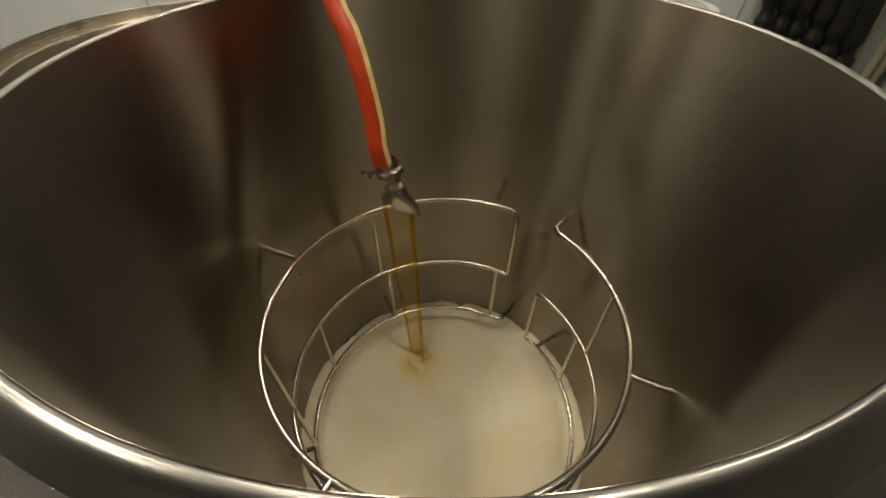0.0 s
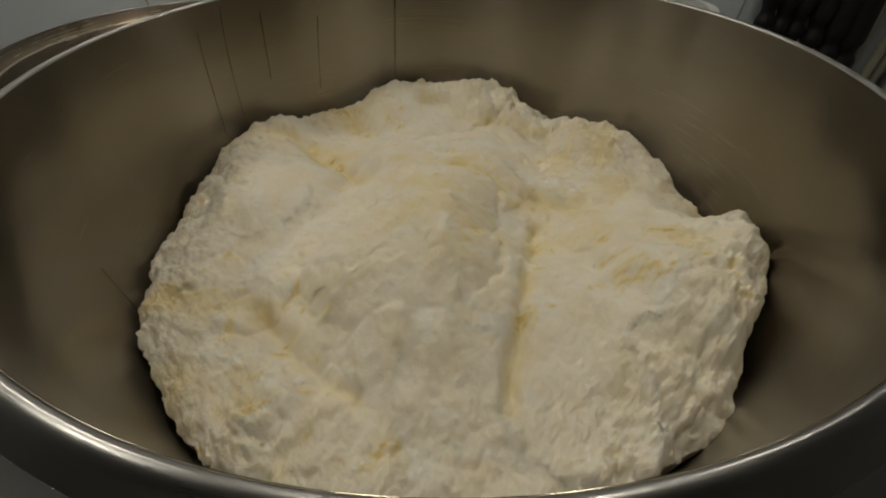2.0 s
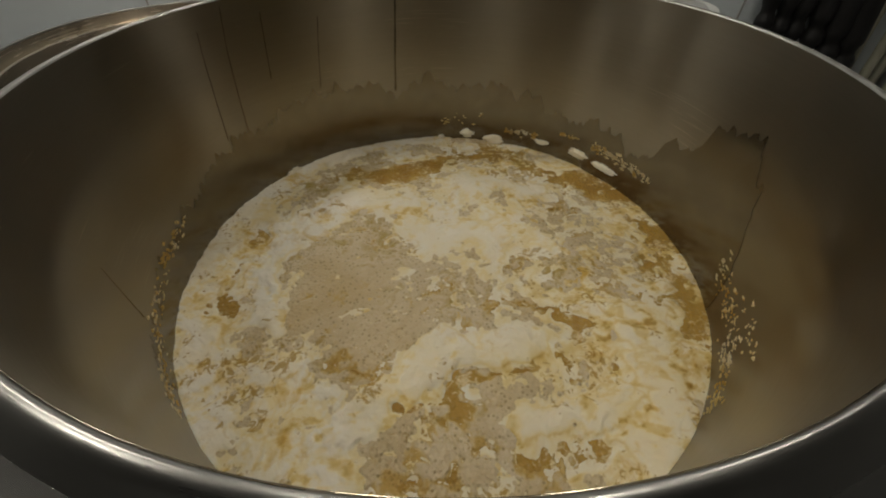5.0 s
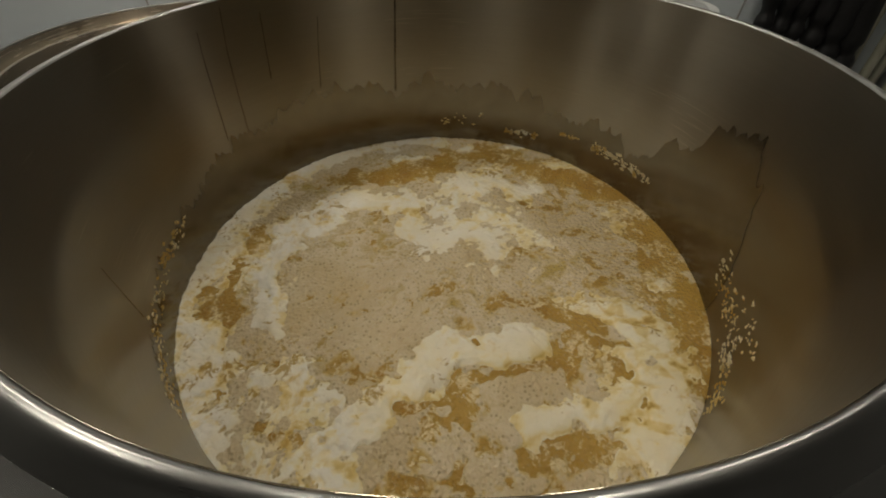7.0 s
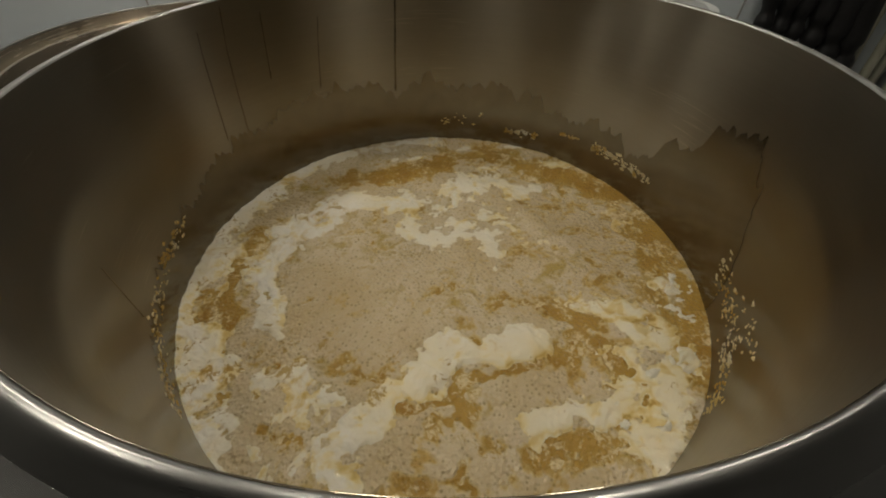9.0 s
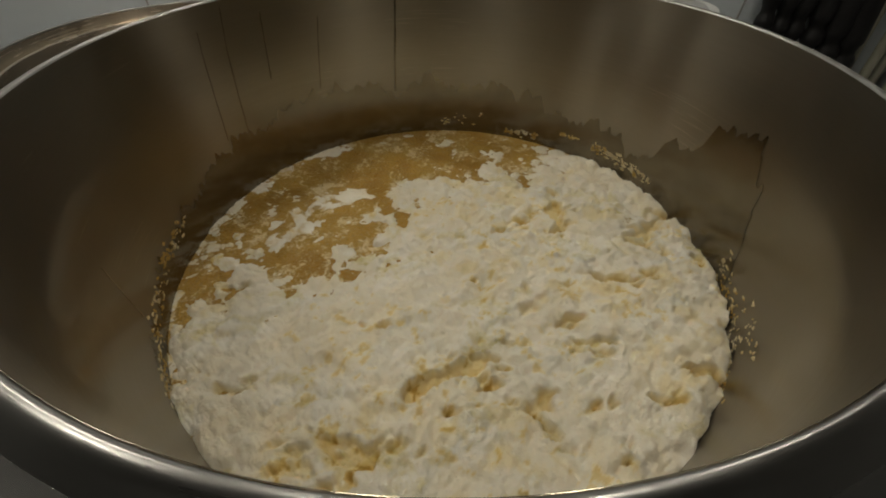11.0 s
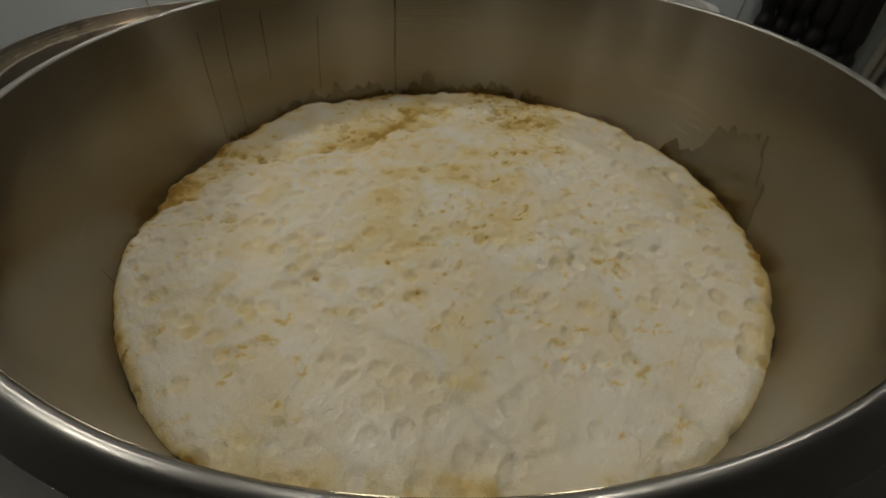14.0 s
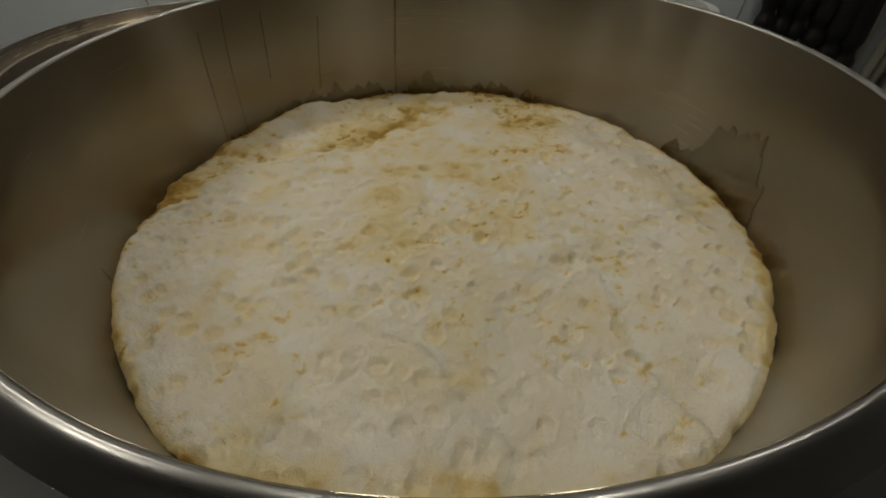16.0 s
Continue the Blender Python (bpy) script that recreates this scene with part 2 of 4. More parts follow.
def fbm(x, y, scale, octaves, seed, gain=0.5):
    out, amp = 0.0 * x, 1.0
    for k in range(octaves):
        out = out + amp * value_noise(x, y, scale * 2 ** k, seed + k)
        amp *= gain
    return out


def puffs(x, y, count, radius, seed, reach=0.5):
    """Round heads packed side by side: 0 in the clefts, 1 on top of a head."""
    rng = np.random.RandomState(seed)
    ang, rad = rng.rand(count) * 2 * np.pi, reach * np.sqrt(rng.rand(count))
    sx, sy, size = rad * np.cos(ang), rad * np.sin(ang), radius * (0.7 + 0.6 * rng.rand(count))
    best = np.zeros_like(x)
    for a, b, s in zip(sx, sy, size):
        near = np.abs(x - a) < s
        d2 = ((x[near] - a) ** 2 + (y[near] - b) ** 2) / s ** 2
        best[near] = np.maximum(best[near], np.sqrt(np.maximum(0, 1 - d2)) * s / radius)
    return best


def disc_grid(radius, n, seed, ragged=0.01):
    a = np.linspace(-1, 1, n)
    u, v = np.meshgrid(a, a, indexing="ij")
    x, y = u * np.sqrt(1 - v * v / 2), v * np.sqrt(1 - u * u / 2)
    r = np.hypot(x, y)
    edge = 1 - ragged * (0.5 + fbm(x / np.maximum(r, 0.05), y / np.maximum(r, 0.05), 6.0, 6, seed, 0.62)) * r ** 6
    return (x * radius * edge).ravel(), (y * radius * edge).ravel(), r.ravel()


def slab(name, x, y, z, n, faces, thick, material, parent, centre=(0, 0), stain=None):
    """One piece of foam: the top from the field, an upright ragged skirt and a flat underside."""
    used = np.unique(faces)
    to = np.full(n * n, -1)
    to[used] = np.arange(len(used))
    f = to[faces]
    m = len(used)
    top = np.stack([x[used] - centre[0], y[used] - centre[1], z[used]], 1)
    e = np.concatenate([f[:, [k, (k + 1) % 4]] for k in range(4)])
    key = np.sort(e, 1)
    key = key[:, 0] * m + key[:, 1]
    uniq, first, count = np.unique(key, return_index=True, return_counts=True)
    rim = e[first[count == 1]]
    ring = np.unique(rim)
    low = np.full(m, -1)
    low[ring] = m + np.arange(len(ring))
    k = len(ring)
    under = np.concatenate([top[ring], top[ring]])
    under[k:, 2] -= thick
    skirt = np.stack([low[rim[:, 1]], low[rim[:, 0]], low[rim[:, 0]] + k, low[rim[:, 1]] + k], 1)
    me = bpy.data.meshes.new(name)
    me.from_pydata(np.concatenate([top, under]).tolist(), [], f.tolist() + skirt.tolist())
    me.materials.append(material)
    me.polygons.foreach_set("use_smooth", [True] * len(me.polygons))
    # normals of the whole sheet, so that neighbouring pieces meet without a seam
    xs, ys, zs = x.reshape(n, n), y.reshape(n, n), z.reshape(n, n)
    du = np.stack([np.gradient(q, axis=0).ravel() for q in (xs, ys, zs)], 1)
    dv = np.stack([np.gradient(q, axis=1).ravel() for q in (xs, ys, zs)], 1)
    nor = np.cross(du, dv)
    nor /= np.maximum(np.linalg.norm(nor, axis=1, keepdims=True), 1e-12)
    nor = nor[used]
    side = top[ring] * np.array([1.0, 1.0, 0.0]) + np.array([0.0, 0.0, 1e-6])
    side /= np.linalg.norm(side, axis=1, keepdims=True)
    me.normals_split_custom_set_from_vertices(np.concatenate([nor, side, side]).tolist())
    soak = np.zeros(len(top) + len(under)) if stain is None else np.concatenate([stain[used], stain[used][ring], stain[used][ring]])
    me.attributes.new("beer_stain", "FLOAT", "POINT").data.foreach_set("value", np.clip(soak, 0, 1))
    ob = new(name, me)
    ob.parent = parent
    return ob


def threads(x, y, scale, seed, width, cover):
    """Thin wandering lines, in some places only: 0 to 1."""
    wx, wy = x + 0.03 * fbm(x, y, 16, 3, seed + 1), y + 0.03 * fbm(x, y, 16, 3, seed + 2)
    line = np.clip(1 - np.abs(fbm(wx, wy, scale, 3, seed + 3)) / width, 0, 1)
    where = np.clip((fbm(x, y, 5, 3, seed + 4) - cover) / 0.12, 0, 1)
    broken = np.clip((fbm(x, y, 45, 3, seed + 5) + 0.22) / 0.25, 0, 1)
    return line * where * broken


def blotch(x, y, scale, level, soft, mask_scale, mask_level, seed, swirl=0.03):
    """Broken irregular patches inside looser areas: 0 to 1."""
    wx, wy = x + swirl * fbm(x, y, 9, 4, seed + 1), y + swirl * fbm(x, y, 9, 4, seed + 2)
    p = fbm(wx, wy * 1.3, scale, 4, seed + 3, 0.6)
    m = np.clip((fbm(x, y, mask_scale, 3, seed + 5) - mask_level) / 0.15, 0, 1)
    return np.clip((p * (0.4 + 0.6 * m) - level) / soft, 0, 1) * m


def strip(x, y, points, width, seed, wander=0.045):
    """A wandering band along a line: 1 in its middle, 0 away from it."""
    wx, wy = x + wander * fbm(x, y, 11, 4, seed, 0.6), y + wander * fbm(x, y, 11, 4, seed + 7, 0.6)
    best = np.full_like(x, 9.0)
    for (x0, y0), (x1, y1) in zip(points, points[1:]):
        u = np.clip(((wx - x0) * (x1 - x0) + (wy - y0) * (y1 - y0)) / ((x1 - x0) ** 2 + (y1 - y0) ** 2), 0, 1)
        best = np.minimum(best, np.hypot(wx - x0 - u * (x1 - x0), wy - y0 - u * (y1 - y0)))
    uneven = np.clip(0.95 + 1.1 * fbm(x, y, 16, 3, seed + 13) + 0.7 * fbm(x, y, 60, 3, seed + 17), 0.35, 2.0)
    return np.exp(-(best / (width * uneven)) ** 2)


def quads(n):
    i, j = np.meshgrid(np.arange(n - 1), np.arange(n - 1), indexing="ij")
    a = (i * n + j).ravel()
    return np.stack([a, a + n, a + n + 1, a + 1], 1)


# ---- the brewing vat ----
def wall_r(z):
    return 0.5 * (1 + 0.1025 * min(z, 0.0))


BOTTOM = -1.78


def brewing_vat():
    vat = tagged(empty("brewing_vat", (0, 0, BOTTOM - 0.12)), "open round brushed stainless steel brewing vat with rolled rim", "vat")

    def put(*a, **k):
        ob = part(*a, **k)
        ob.location = (0, 0, -(BOTTOM - 0.12))
        return ob
    inner = [(wall_r(z), z) for z in np.linspace(-0.003, BOTTOM, 24)]
    put("inner_wall", lathe(inner + [(r + 0.003, z) for r, z in reversed(inner)], 160), STEEL_IN_DIM, vat, "brushed steel inside wall with fine scratches")
    shoulder = [(0.504 + q, -0.12 * (q / 0.06) ** 1.8) for q in np.linspace(0, 0.075, 40)]
    lip = [(0.504 + 0.004 * math.cos(a), -0.004 + 0.004 * math.sin(a)) for a in np.linspace(math.pi, math.pi / 2, 9)]
    bead = lip + shoulder[1:12]
    put("rim", lathe(bead + [(r + 0.001, z - 0.003) for r, z in reversed(bead[4:])], 224), STEEL_RIM, vat, "polished rolled steel rim")
    out = shoulder[11:] + [(0.58, -0.19), (0.58, -0.3), (0.58, BOTTOM - 0.02), (0.5, BOTTOM - 0.05)]
    put("jacket", lathe(out + [(r - 0.003, z) for r, z in reversed(out)], 200), STEEL_OUT, vat)
    put("base_plate", lathe([(0.001, BOTTOM), (wall_r(BOTTOM), BOTTOM), (0.5, BOTTOM - 0.04), (0.001, BOTTOM - 0.04)], 96), STEEL_IN_DIM, vat)
    for k in range(4):
        a = math.pi / 4 + k * math.pi / 2
        bm = lathe([(0.001, 0), (0.035, 0), (0.035, 0.012), (0.02, 0.02), (0.02, 0.1), (0.001, 0.1)], 20, (0.42 * math.cos(a), 0.42 * math.sin(a), BOTTOM - 0.12))
        put("leg", bm, STEEL_ROD, vat)
    put("sensor_port", lathe([(0.001, 0.0), (0.0045, 0.0), (0.004, 0.003), (0.001, 0.004)], 14), BLACK, vat)
    port = vat.children[-1]
    port.matrix_local = Matrix.Translation((0, 0, -(BOTTOM - 0.12))) @ look((-0.412, 0.217, -0.672), (-0.9, 0.474, -0.64))
    return vat


brewing_vat()


# ---- the rod cage inside the vat ----
CAGE = (0.004, -0.031)
RINGS = (-0.498, -0.749, -0.993)


def rod_cage():
    cage = tagged(empty("rod_cage", (CAGE[0], CAGE[1], -0.993)), "satin stainless steel rod cage of three open rings", "rack")
    r, rod = 0.374, 0.0068

    def at(deg, z, rad=r):
        return Vector((rad * math.cos(radians(deg)), rad * math.sin(radians(deg)), z + 0.993))

    def add(name, pts, radius=rod):
        part(name, tube(pts, radius, 12), STEEL_ROD, cage)
    top, mid, low = RINGS
    span = [58 + k * (401.6 - 58) / 120 for k in range(121)]
    # top ring: one end drops to the middle ring, the other turns out to the wall
    add("ring", [at(58.5, top - 0.06), at(58, top - 0.025), at(59, top - 0.006)] + [at(d, top) for d in span[1:-1]] + [at(402, top, r + 0.012), at(402.5, top, r + 0.04), at(402.5, top, r + 0.10)])
    add("upright", [at(58.3, z) for z in np.linspace(top - 0.03, mid + 0.02, 8)] + [at(58.8, mid + 0.004), at(61, mid)])
    add("ring", [at(d, mid) for d in span[1:-1]] + [at(401.8, mid - 0.012)])
    add("upright", [at(401.7, z) for z in np.linspace(mid - 0.005, low, 8)])
    add("ring", [at(57, low, r + 0.09), at(57, low, r + 0.035), at(58, low, r + 0.008)] + [at(d, low) for d in span[1:]])
    add("upright", [at(64, mid), at(64, (mid + low) / 2), at(64, low)])
    for d in (6, 122, 197, 290):
        add("upright", [at(d, top), at(d, (top + mid) / 2), at(d, mid)], 0.0055)
    for d in (14, 118, 160, 197, 290, 330):
        add("upright", [at(d, mid), at(d, (mid + low) / 2), at(d, low)], 0.0055)
    for d, z in ((69, top), (158, top), (-24, top), (242, top), (118, low), (34, low), (198, low), (300, low)):
        c = at(d, z)
        out = Vector((c.x, c.y, 0)).normalized()
        reach = 0.0
        while math.hypot(c.x + out.x * reach + CAGE[0], c.y + out.y * reach + CAGE[1]) < wall_r(z) - 0.004:
            reach += 0.002
        add("standoff", [c, c + out * reach * 0.5, c + out * reach])
    return cage


rod_cage()


# ---- foam, in rigid pieces ----
def soft_step(a, b, t):
    s = min(1.0, max(0.0, (t - a) / (b - a)))
    return s * s * (3 - 2 * s)


def along(rows, t):
    ts, vs = zip(*rows)
    return float(np.interp(t, ts, vs))


# height of the foam's edge while the vat fills and foams up, and after the foam falls in
RISE = [(0.0, -1.084), (0.1, -1.06), (0.3, -0.95), (0.5, -0.765), (0.7, -0.68), (0.9, -0.59), (1.0, -0.535), (1.1, -0.495), (1.3, -0.41),
        (1.5, -0.325), (1.6, -0.305), (1.9, -0.275), (2.6, -0.275), (2.7, -0.50), (16.0, -0.52)]
TIMES_HEAP = (0.0, 0.1, 0.3, 0.5, 0.7, 0.9, 1.0, 1.1, 1.3, 1.5, 1.6, 1.9, 2.3, 2.6, 2.7, 3.0, 16.0)
N = 300
FACES = quads(N)

# first foam: a smooth disc on the fresh beer
foam_first = tagged(empty("foam_layer"), "smooth cream-white foam on freshly poured beer", "foam")
X, Y, RR = disc_grid(0.461, N, 11, 0.045)
Z = 0.006 * RR ** 4 * fbm(X, Y, 18, 4, 4, 0.6) + 0.004 * fbm(X, Y, 6, 3, 3) + 0.0012 * fbm(X, Y, 60, 3, 5) - 0.012 * np.clip((RR - 0.9) / 0.1, 0, 1) ** 2
where = np.hypot((X + 0.085) / 0.075, (Y - 0.175) / 0.07) + 0.5 * fbm(X, Y, 18, 3, 13)
slab("foam_disc", X, Y, Z, N, FACES, 0.05, FOAM_SKIN, foam_first, (0, 0), 0.8 * np.exp(-where ** 2) + 0.16 * blotch(X, Y, 7, 0.0, 0.5, 3, -0.2, 15))

# stiff heap: clumps that push up through the first foam
foam_heap = tagged(empty("foam_heap"), "stiff lumpy white foam heap with cream streaks swelling up the vat", "foam")
X, Y, RR = disc_grid(0.489, N, 21, 0.04)
edge = np.clip((RR - 0.68) / 0.25, 0, 1)
hx, hy = X + 0.05 * fbm(X, Y, 9, 4, 36, 0.6), Y + 0.05 * fbm(X, Y, 9, 4, 37, 0.6)
HEAP = 0.012 * (1 - RR ** 2) + 0.030 * fbm(X, Y, 5, 3, 31) + 0.024 * puffs(hx, hy, 46, 0.12, 7) + (0.0015 + 0.005 * edge) * puffs(hx, hy, 420, 0.036, 8) \
    + (0.005 + 0.010 * edge) * fbm(X, Y, 26, 5, 9, 0.66) + (0.001 + 0.003 * edge) * puffs(X, Y, 2600, 0.011, 18)
groove = 0.0 * X
for x0, y0, x1, y1, w, d in ((0.16, -0.02, 0.07, -0.36, 0.012, 0.018), (-0.34, 0.22, -0.16, 0.10, 0.02, 0.02), (0.02, 0.10, 0.3, 0.02, 0.016, 0.012), (-0.3, -0.2, -0.1, -0.34, 0.015, 0.012), (-0.05, 0.36, 0.25, 0.30, 0.02, 0.016)):
    u = np.clip(((X - x0) * (x1 - x0) + (Y - y0) * (y1 - y0)) / ((x1 - x0) ** 2 + (y1 - y0) ** 2), 0, 1)
    wob = 0.025 * fbm(X, Y, 14, 3, 33)
    cut = np.exp(-((X + wob - x0 - u * (x1 - x0)) ** 2 + (Y + wob - y0 - u * (y1 - y0)) ** 2) / (w * w))
    HEAP = HEAP - d * cut
    groove = np.maximum(groove, cut * np.clip(0.6 + fbm(X, Y, 40, 3, 35), 0, 1))
MOUNDS = [(-0.05, -0.14, 0.16, 0.045), (-0.33, 0.02, 0.10, 0.03), (0.33, -0.16, 0.13, 0.045), (0.0, 0.12, 0.16, 0.03), (-0.38, 0.20, 0.10, 0.035), (-0.11, 0.43, 0.12, 0.035), (0.13, 0.40, 0.12, 0.028), (0.36, 0.28, 0.1, 0.03), (0.47, -0.1, 0.06, 0.03)]
bend = fbm(X, Y, 9, 3, 34)
for a, b, r, h in MOUNDS:
    HEAP = HEAP + 1.25 * h * np.exp(-(((X - a + 0.05 * bend) ** 2 + (Y - b + 0.05 * bend) ** 2) / (r * r)) ** 1.8)
HEAP = HEAP - 0.012 * np.clip((RR - 0.93) / 0.07, 0, 1) ** 2 - 0.012


def pieces(name, x, y, z, count, apart, seed, thick, material, parent, stain=None):
    """Breaks a sheet of foam into irregular clumps that fit together."""
    rng = np.random.RandomState(seed)
    seeds = []
    while len(seeds) < count:
        a, r = rng.rand() * 2 * np.pi, 0.46 * math.sqrt(rng.rand())
        q = (r * math.cos(a), r * math.sin(a))
        if all(math.hypot(q[0] - s[0], q[1] - s[1]) > apart for s in seeds):
            seeds.append(q)
    fx, fy = x[FACES].mean(1), y[FACES].mean(1)
    wx, wy = fx + 0.06 * fbm(fx, fy, 12, 4, seed + 36), fy + 0.06 * fbm(fx, fy, 12, 4, seed + 46)
    own = np.argmin(np.stack([np.hypot(wx - a, wy - b) for a, b in seeds]), 0)
    out = []
    for k, (a, b) in enumerate(seeds):
        mine = FACES[own == k]
        ob = slab(name, x, y, z, N, mine, thick, material, parent, (a, b), stain)
        ob.location = (a, b, 0)
        out.append((ob, a, b, float(z[np.unique(mine)].mean()), rng.rand(), rng.rand()))
    return out


HEAP = HEAP - 0.03 * np.exp(-((X + 0.2) ** 2 + (Y - 0.30) ** 2) / 0.06 ** 2)
SOAK = 0.3 * blotch(X, Y, 12, 0.0, 0.6, 4, -0.15, 140) + 0.42 * np.exp(-((X + 0.03) ** 2 + (Y + 0.05) ** 2) / 0.10 ** 2) * np.clip(0.6 + 1.2 * fbm(X, Y, 20, 4, 146), 0, 1) \
    + 0.5 * blotch(X, Y, 50, 0.3, 0.3, 6, 0.06, 147) + 0.35 * blotch(X, Y, 26, 0.16, 0.5, 4, 0.0, 149) * np.clip((X + Y) * 8 + 0.5, 0, 1) + 0.35 * groove
CLUMPS = pieces("foam_clump", X, Y, HEAP, 34, 0.1, 5, 0.09, FOAM_HEAP, foam_heap, SOAK)

# beer with amber froth, hidden under the heap until it falls in
beer = tagged(empty("beer_surface"), "amber beer surface with fine brown froth and swirls", "beer")
X, Y, RR = disc_grid(0.4825, N, 61, 0.003)
Z = 0.0012 * fbm(X, Y, 14, 3, 63) + 0.0012 * fbm(X, Y, 55, 3, 64)
slab("froth_disc", X, Y, Z, N, FACES, 0.03, FROTH, beer)

# foam floating on the beer: grey bubbly patches, and white rafts that stand thick
rafts = tagged(empty("foam_raft"), "patchy white foam rafts and grey bubbles on amber beer", "foam")
M = 420
X, Y, RR = disc_grid(0.482, M, 71, 0.004)


def bands(rows):
    """Several bands laid over one another, the strongest counts."""
    best = 0.0 * X
    for k, (height, width, points) in enumerate(rows):
        best = np.maximum(best, height * strip(X, Y, points, width, 300 + 3 * k))
    return best


# white foam: along the wall, in a curled ridge, in a long diagonal tongue, and in scattered islands
ALONG_WALL = [(1.3, 0.05, [(-0.29, 0.41), (-0.42, 0.26), (-0.475, 0.09), (-0.47, -0.06), (-0.44, -0.19), (-0.38, -0.29), (-0.31, -0.36)]),
              (0.8, 0.03, [(-0.24, 0.39), (-0.13, 0.44), (-0.03, 0.465)]), (0.6, 0.03, [(-0.35, 0.30), (-0.26, 0.36)])]
RIDGE = [(1.15, 0.036, [(-0.27, -0.19), (-0.32, -0.09), (-0.345, 0.01), (-0.31, 0.07), (-0.27, 0.13), (-0.21, 0.19), (-0.07, 0.19)]),
         (1.1, 0.036, [(-0.29, -0.27), (-0.24, -0.265), (-0.19, -0.30)]),
         (1.1, 0.030, [(-0.14, -0.325), (-0.07, -0.275), (0.0, -0.23), (0.09, -0.195), (0.16, -0.17)])]
ISLANDS = [(0.85, 0.05, [(0.01, 0.24), (0.10, 0.265), (0.19, 0.23)]), (0.7, 0.07, [(-0.02, 0.10), (0.09, 0.13), (0.11, 0.05)]),
           (0.9, 0.028, [(0.24, -0.10), (0.30, -0.11), (0.35, -0.16), (0.38, -0.20)]), (0.9, 0.035, [(0.37, -0.24), (0.34, -0.29), (0.29, -0.36)]),
           (0.8, 0.036, [(0.11, -0.32), (0.18, -0.29), (0.23, -0.30)]), (0.6, 0.03, [(0.30, -0.24), (0.27, -0.27)]),
           (0.7, 0.018, [(-0.13, 0.37), (-0.05, 0.38)]), (0.8, 0.016, [(0.05, 0.40), (0.08, 0.41)]), (0.8, 0.016, [(0.18, 0.42), (0.21, 0.43)]),
           (0.8, 0.014, [(0.27, 0.32), (0.29, 0.345), (0.33, 0.34)]), (0.6, 0.03, [(-0.27, -0.37), (-0.19, -0.39), (-0.13, -0.40)]),
           (0.6, 0.02, [(0.39, 0.16), (0.42, 0.10)]), (0.7, 0.014, [(0.40, -0.06), (0.43, -0.06)])]
# clear beer: a wide arc along the far wall, a diagonal channel, thin curls inside the white rim
CHANNELS = [(1.0, 0.045, [(-0.24, 0.29), (-0.15, 0.31), (-0.04, 0.35), (0.11, 0.38), (0.24, 0.33), (0.35, 0.25), (0.41, 0.14), (0.44, 0.03), (0.44, -0.11), (0.41, -0.22)]),
            (0.9, 0.03, [(0.30, 0.36), (0.40, 0.26), (0.46, 0.12)]),
            (1.0, 0.026, [(-0.06, -0.30), (0.01, -0.26), (0.08, -0.24), (0.15, -0.22), (0.24, -0.19), (0.29, -0.23), (0.29, -0.28)]),
            (0.8, 0.018, [(-0.05, -0.37), (-0.02, -0.32), (0.03, -0.29)]), (0.8, 0.02, [(0.14, -0.38), (0.21, -0.35), (0.25, -0.34)]),
            (0.75, 0.016, [(-0.37, 0.07), (-0.395, -0.01), (-0.38, -0.14), (-0.37, -0.21), (-0.34, -0.28)]), (0.6, 0.02, [(-0.10, -0.40), (-0.02, -0.39), (0.07, -0.36)]),
            (0.6, 0.014, [(-0.26, -0.34), (-0.20, -0.35)]), (0.55, 0.014, [(-0.20, -0.23), (-0.13, -0.24), (-0.08, -0.25)]), (0.65, 0.022, [(0.16, -0.09), (0.22, -0.14), (0.26, -0.17)])]
thick, open_beer = np.maximum(bands(ALONG_WALL), np.maximum(bands(RIDGE), bands(ISLANDS))), bands(CHANNELS)
swx, swy = X + 0.04 * fbm(X, Y, 8, 3, 81), Y + 0.04 * fbm(X, Y, 8, 3, 82)
rough = fbm(swx, swy * 1.25, 20, 5, 83, 0.62)
fine = fbm(swx, swy, 85, 3, 88, 0.6)
loose = fbm(swx * 0.8, swy, 34, 4, 86, 0.6)
LEVEL = thick * np.clip(0.85 + 0.9 * loose, 0.2, 1.3) - 0.75 * open_beer * (1 - 0.7 * thick) + 0.65 * rough + 0.22 * fine
BUBBLY = 0.004 * (0.34 - 0.16 * np.clip(2.5 * X, -1, 1) - 1.0 * open_beer + 0.75 * rough + 0.5 * fine - 0.5 * np.clip(-X - 0.30, 0, 0.1) / 0.1) + 0.0005 * puffs(X, Y, 1800, 0.012, 84)
raft_bubbly = slab("bubbly_foam", X, Y, BUBBLY, M, quads(M), 0.035, FOAM_BUBBLY, rafts, (0, 0), np.clip(0.8 - (BUBBLY + 0.0006) / 0.0016, 0, 0.7))
RAFT = 0.0048 * (LEVEL - 0.36) + 0.0012 * bands(RIDGE) * np.clip(0.8 + 0.8 * rough, 0, 2) + 0.0005 * puffs(X, Y, 900, 0.022, 85)
raft_white = slab("white_foam", X, Y, RAFT, M, quads(M), 0.05, FOAM_RAFT, rafts, (0, 0), np.clip(0.36 * open_beer * np.clip(0.7 + 2.2 * rough + 1.2 * fine, 0, 1.6), 0, 0.6) * (1 - 0.6 * thick) + 0.36 * np.exp(-((LEVEL - 0.15) / 0.2) ** 2)
                  + 0.42 * blotch(X, Y, 40, 0.16, 0.25, 7, -0.08, 151) + 0.16 * np.clip((X - 0.1) * 3 - Y, 0, 1))

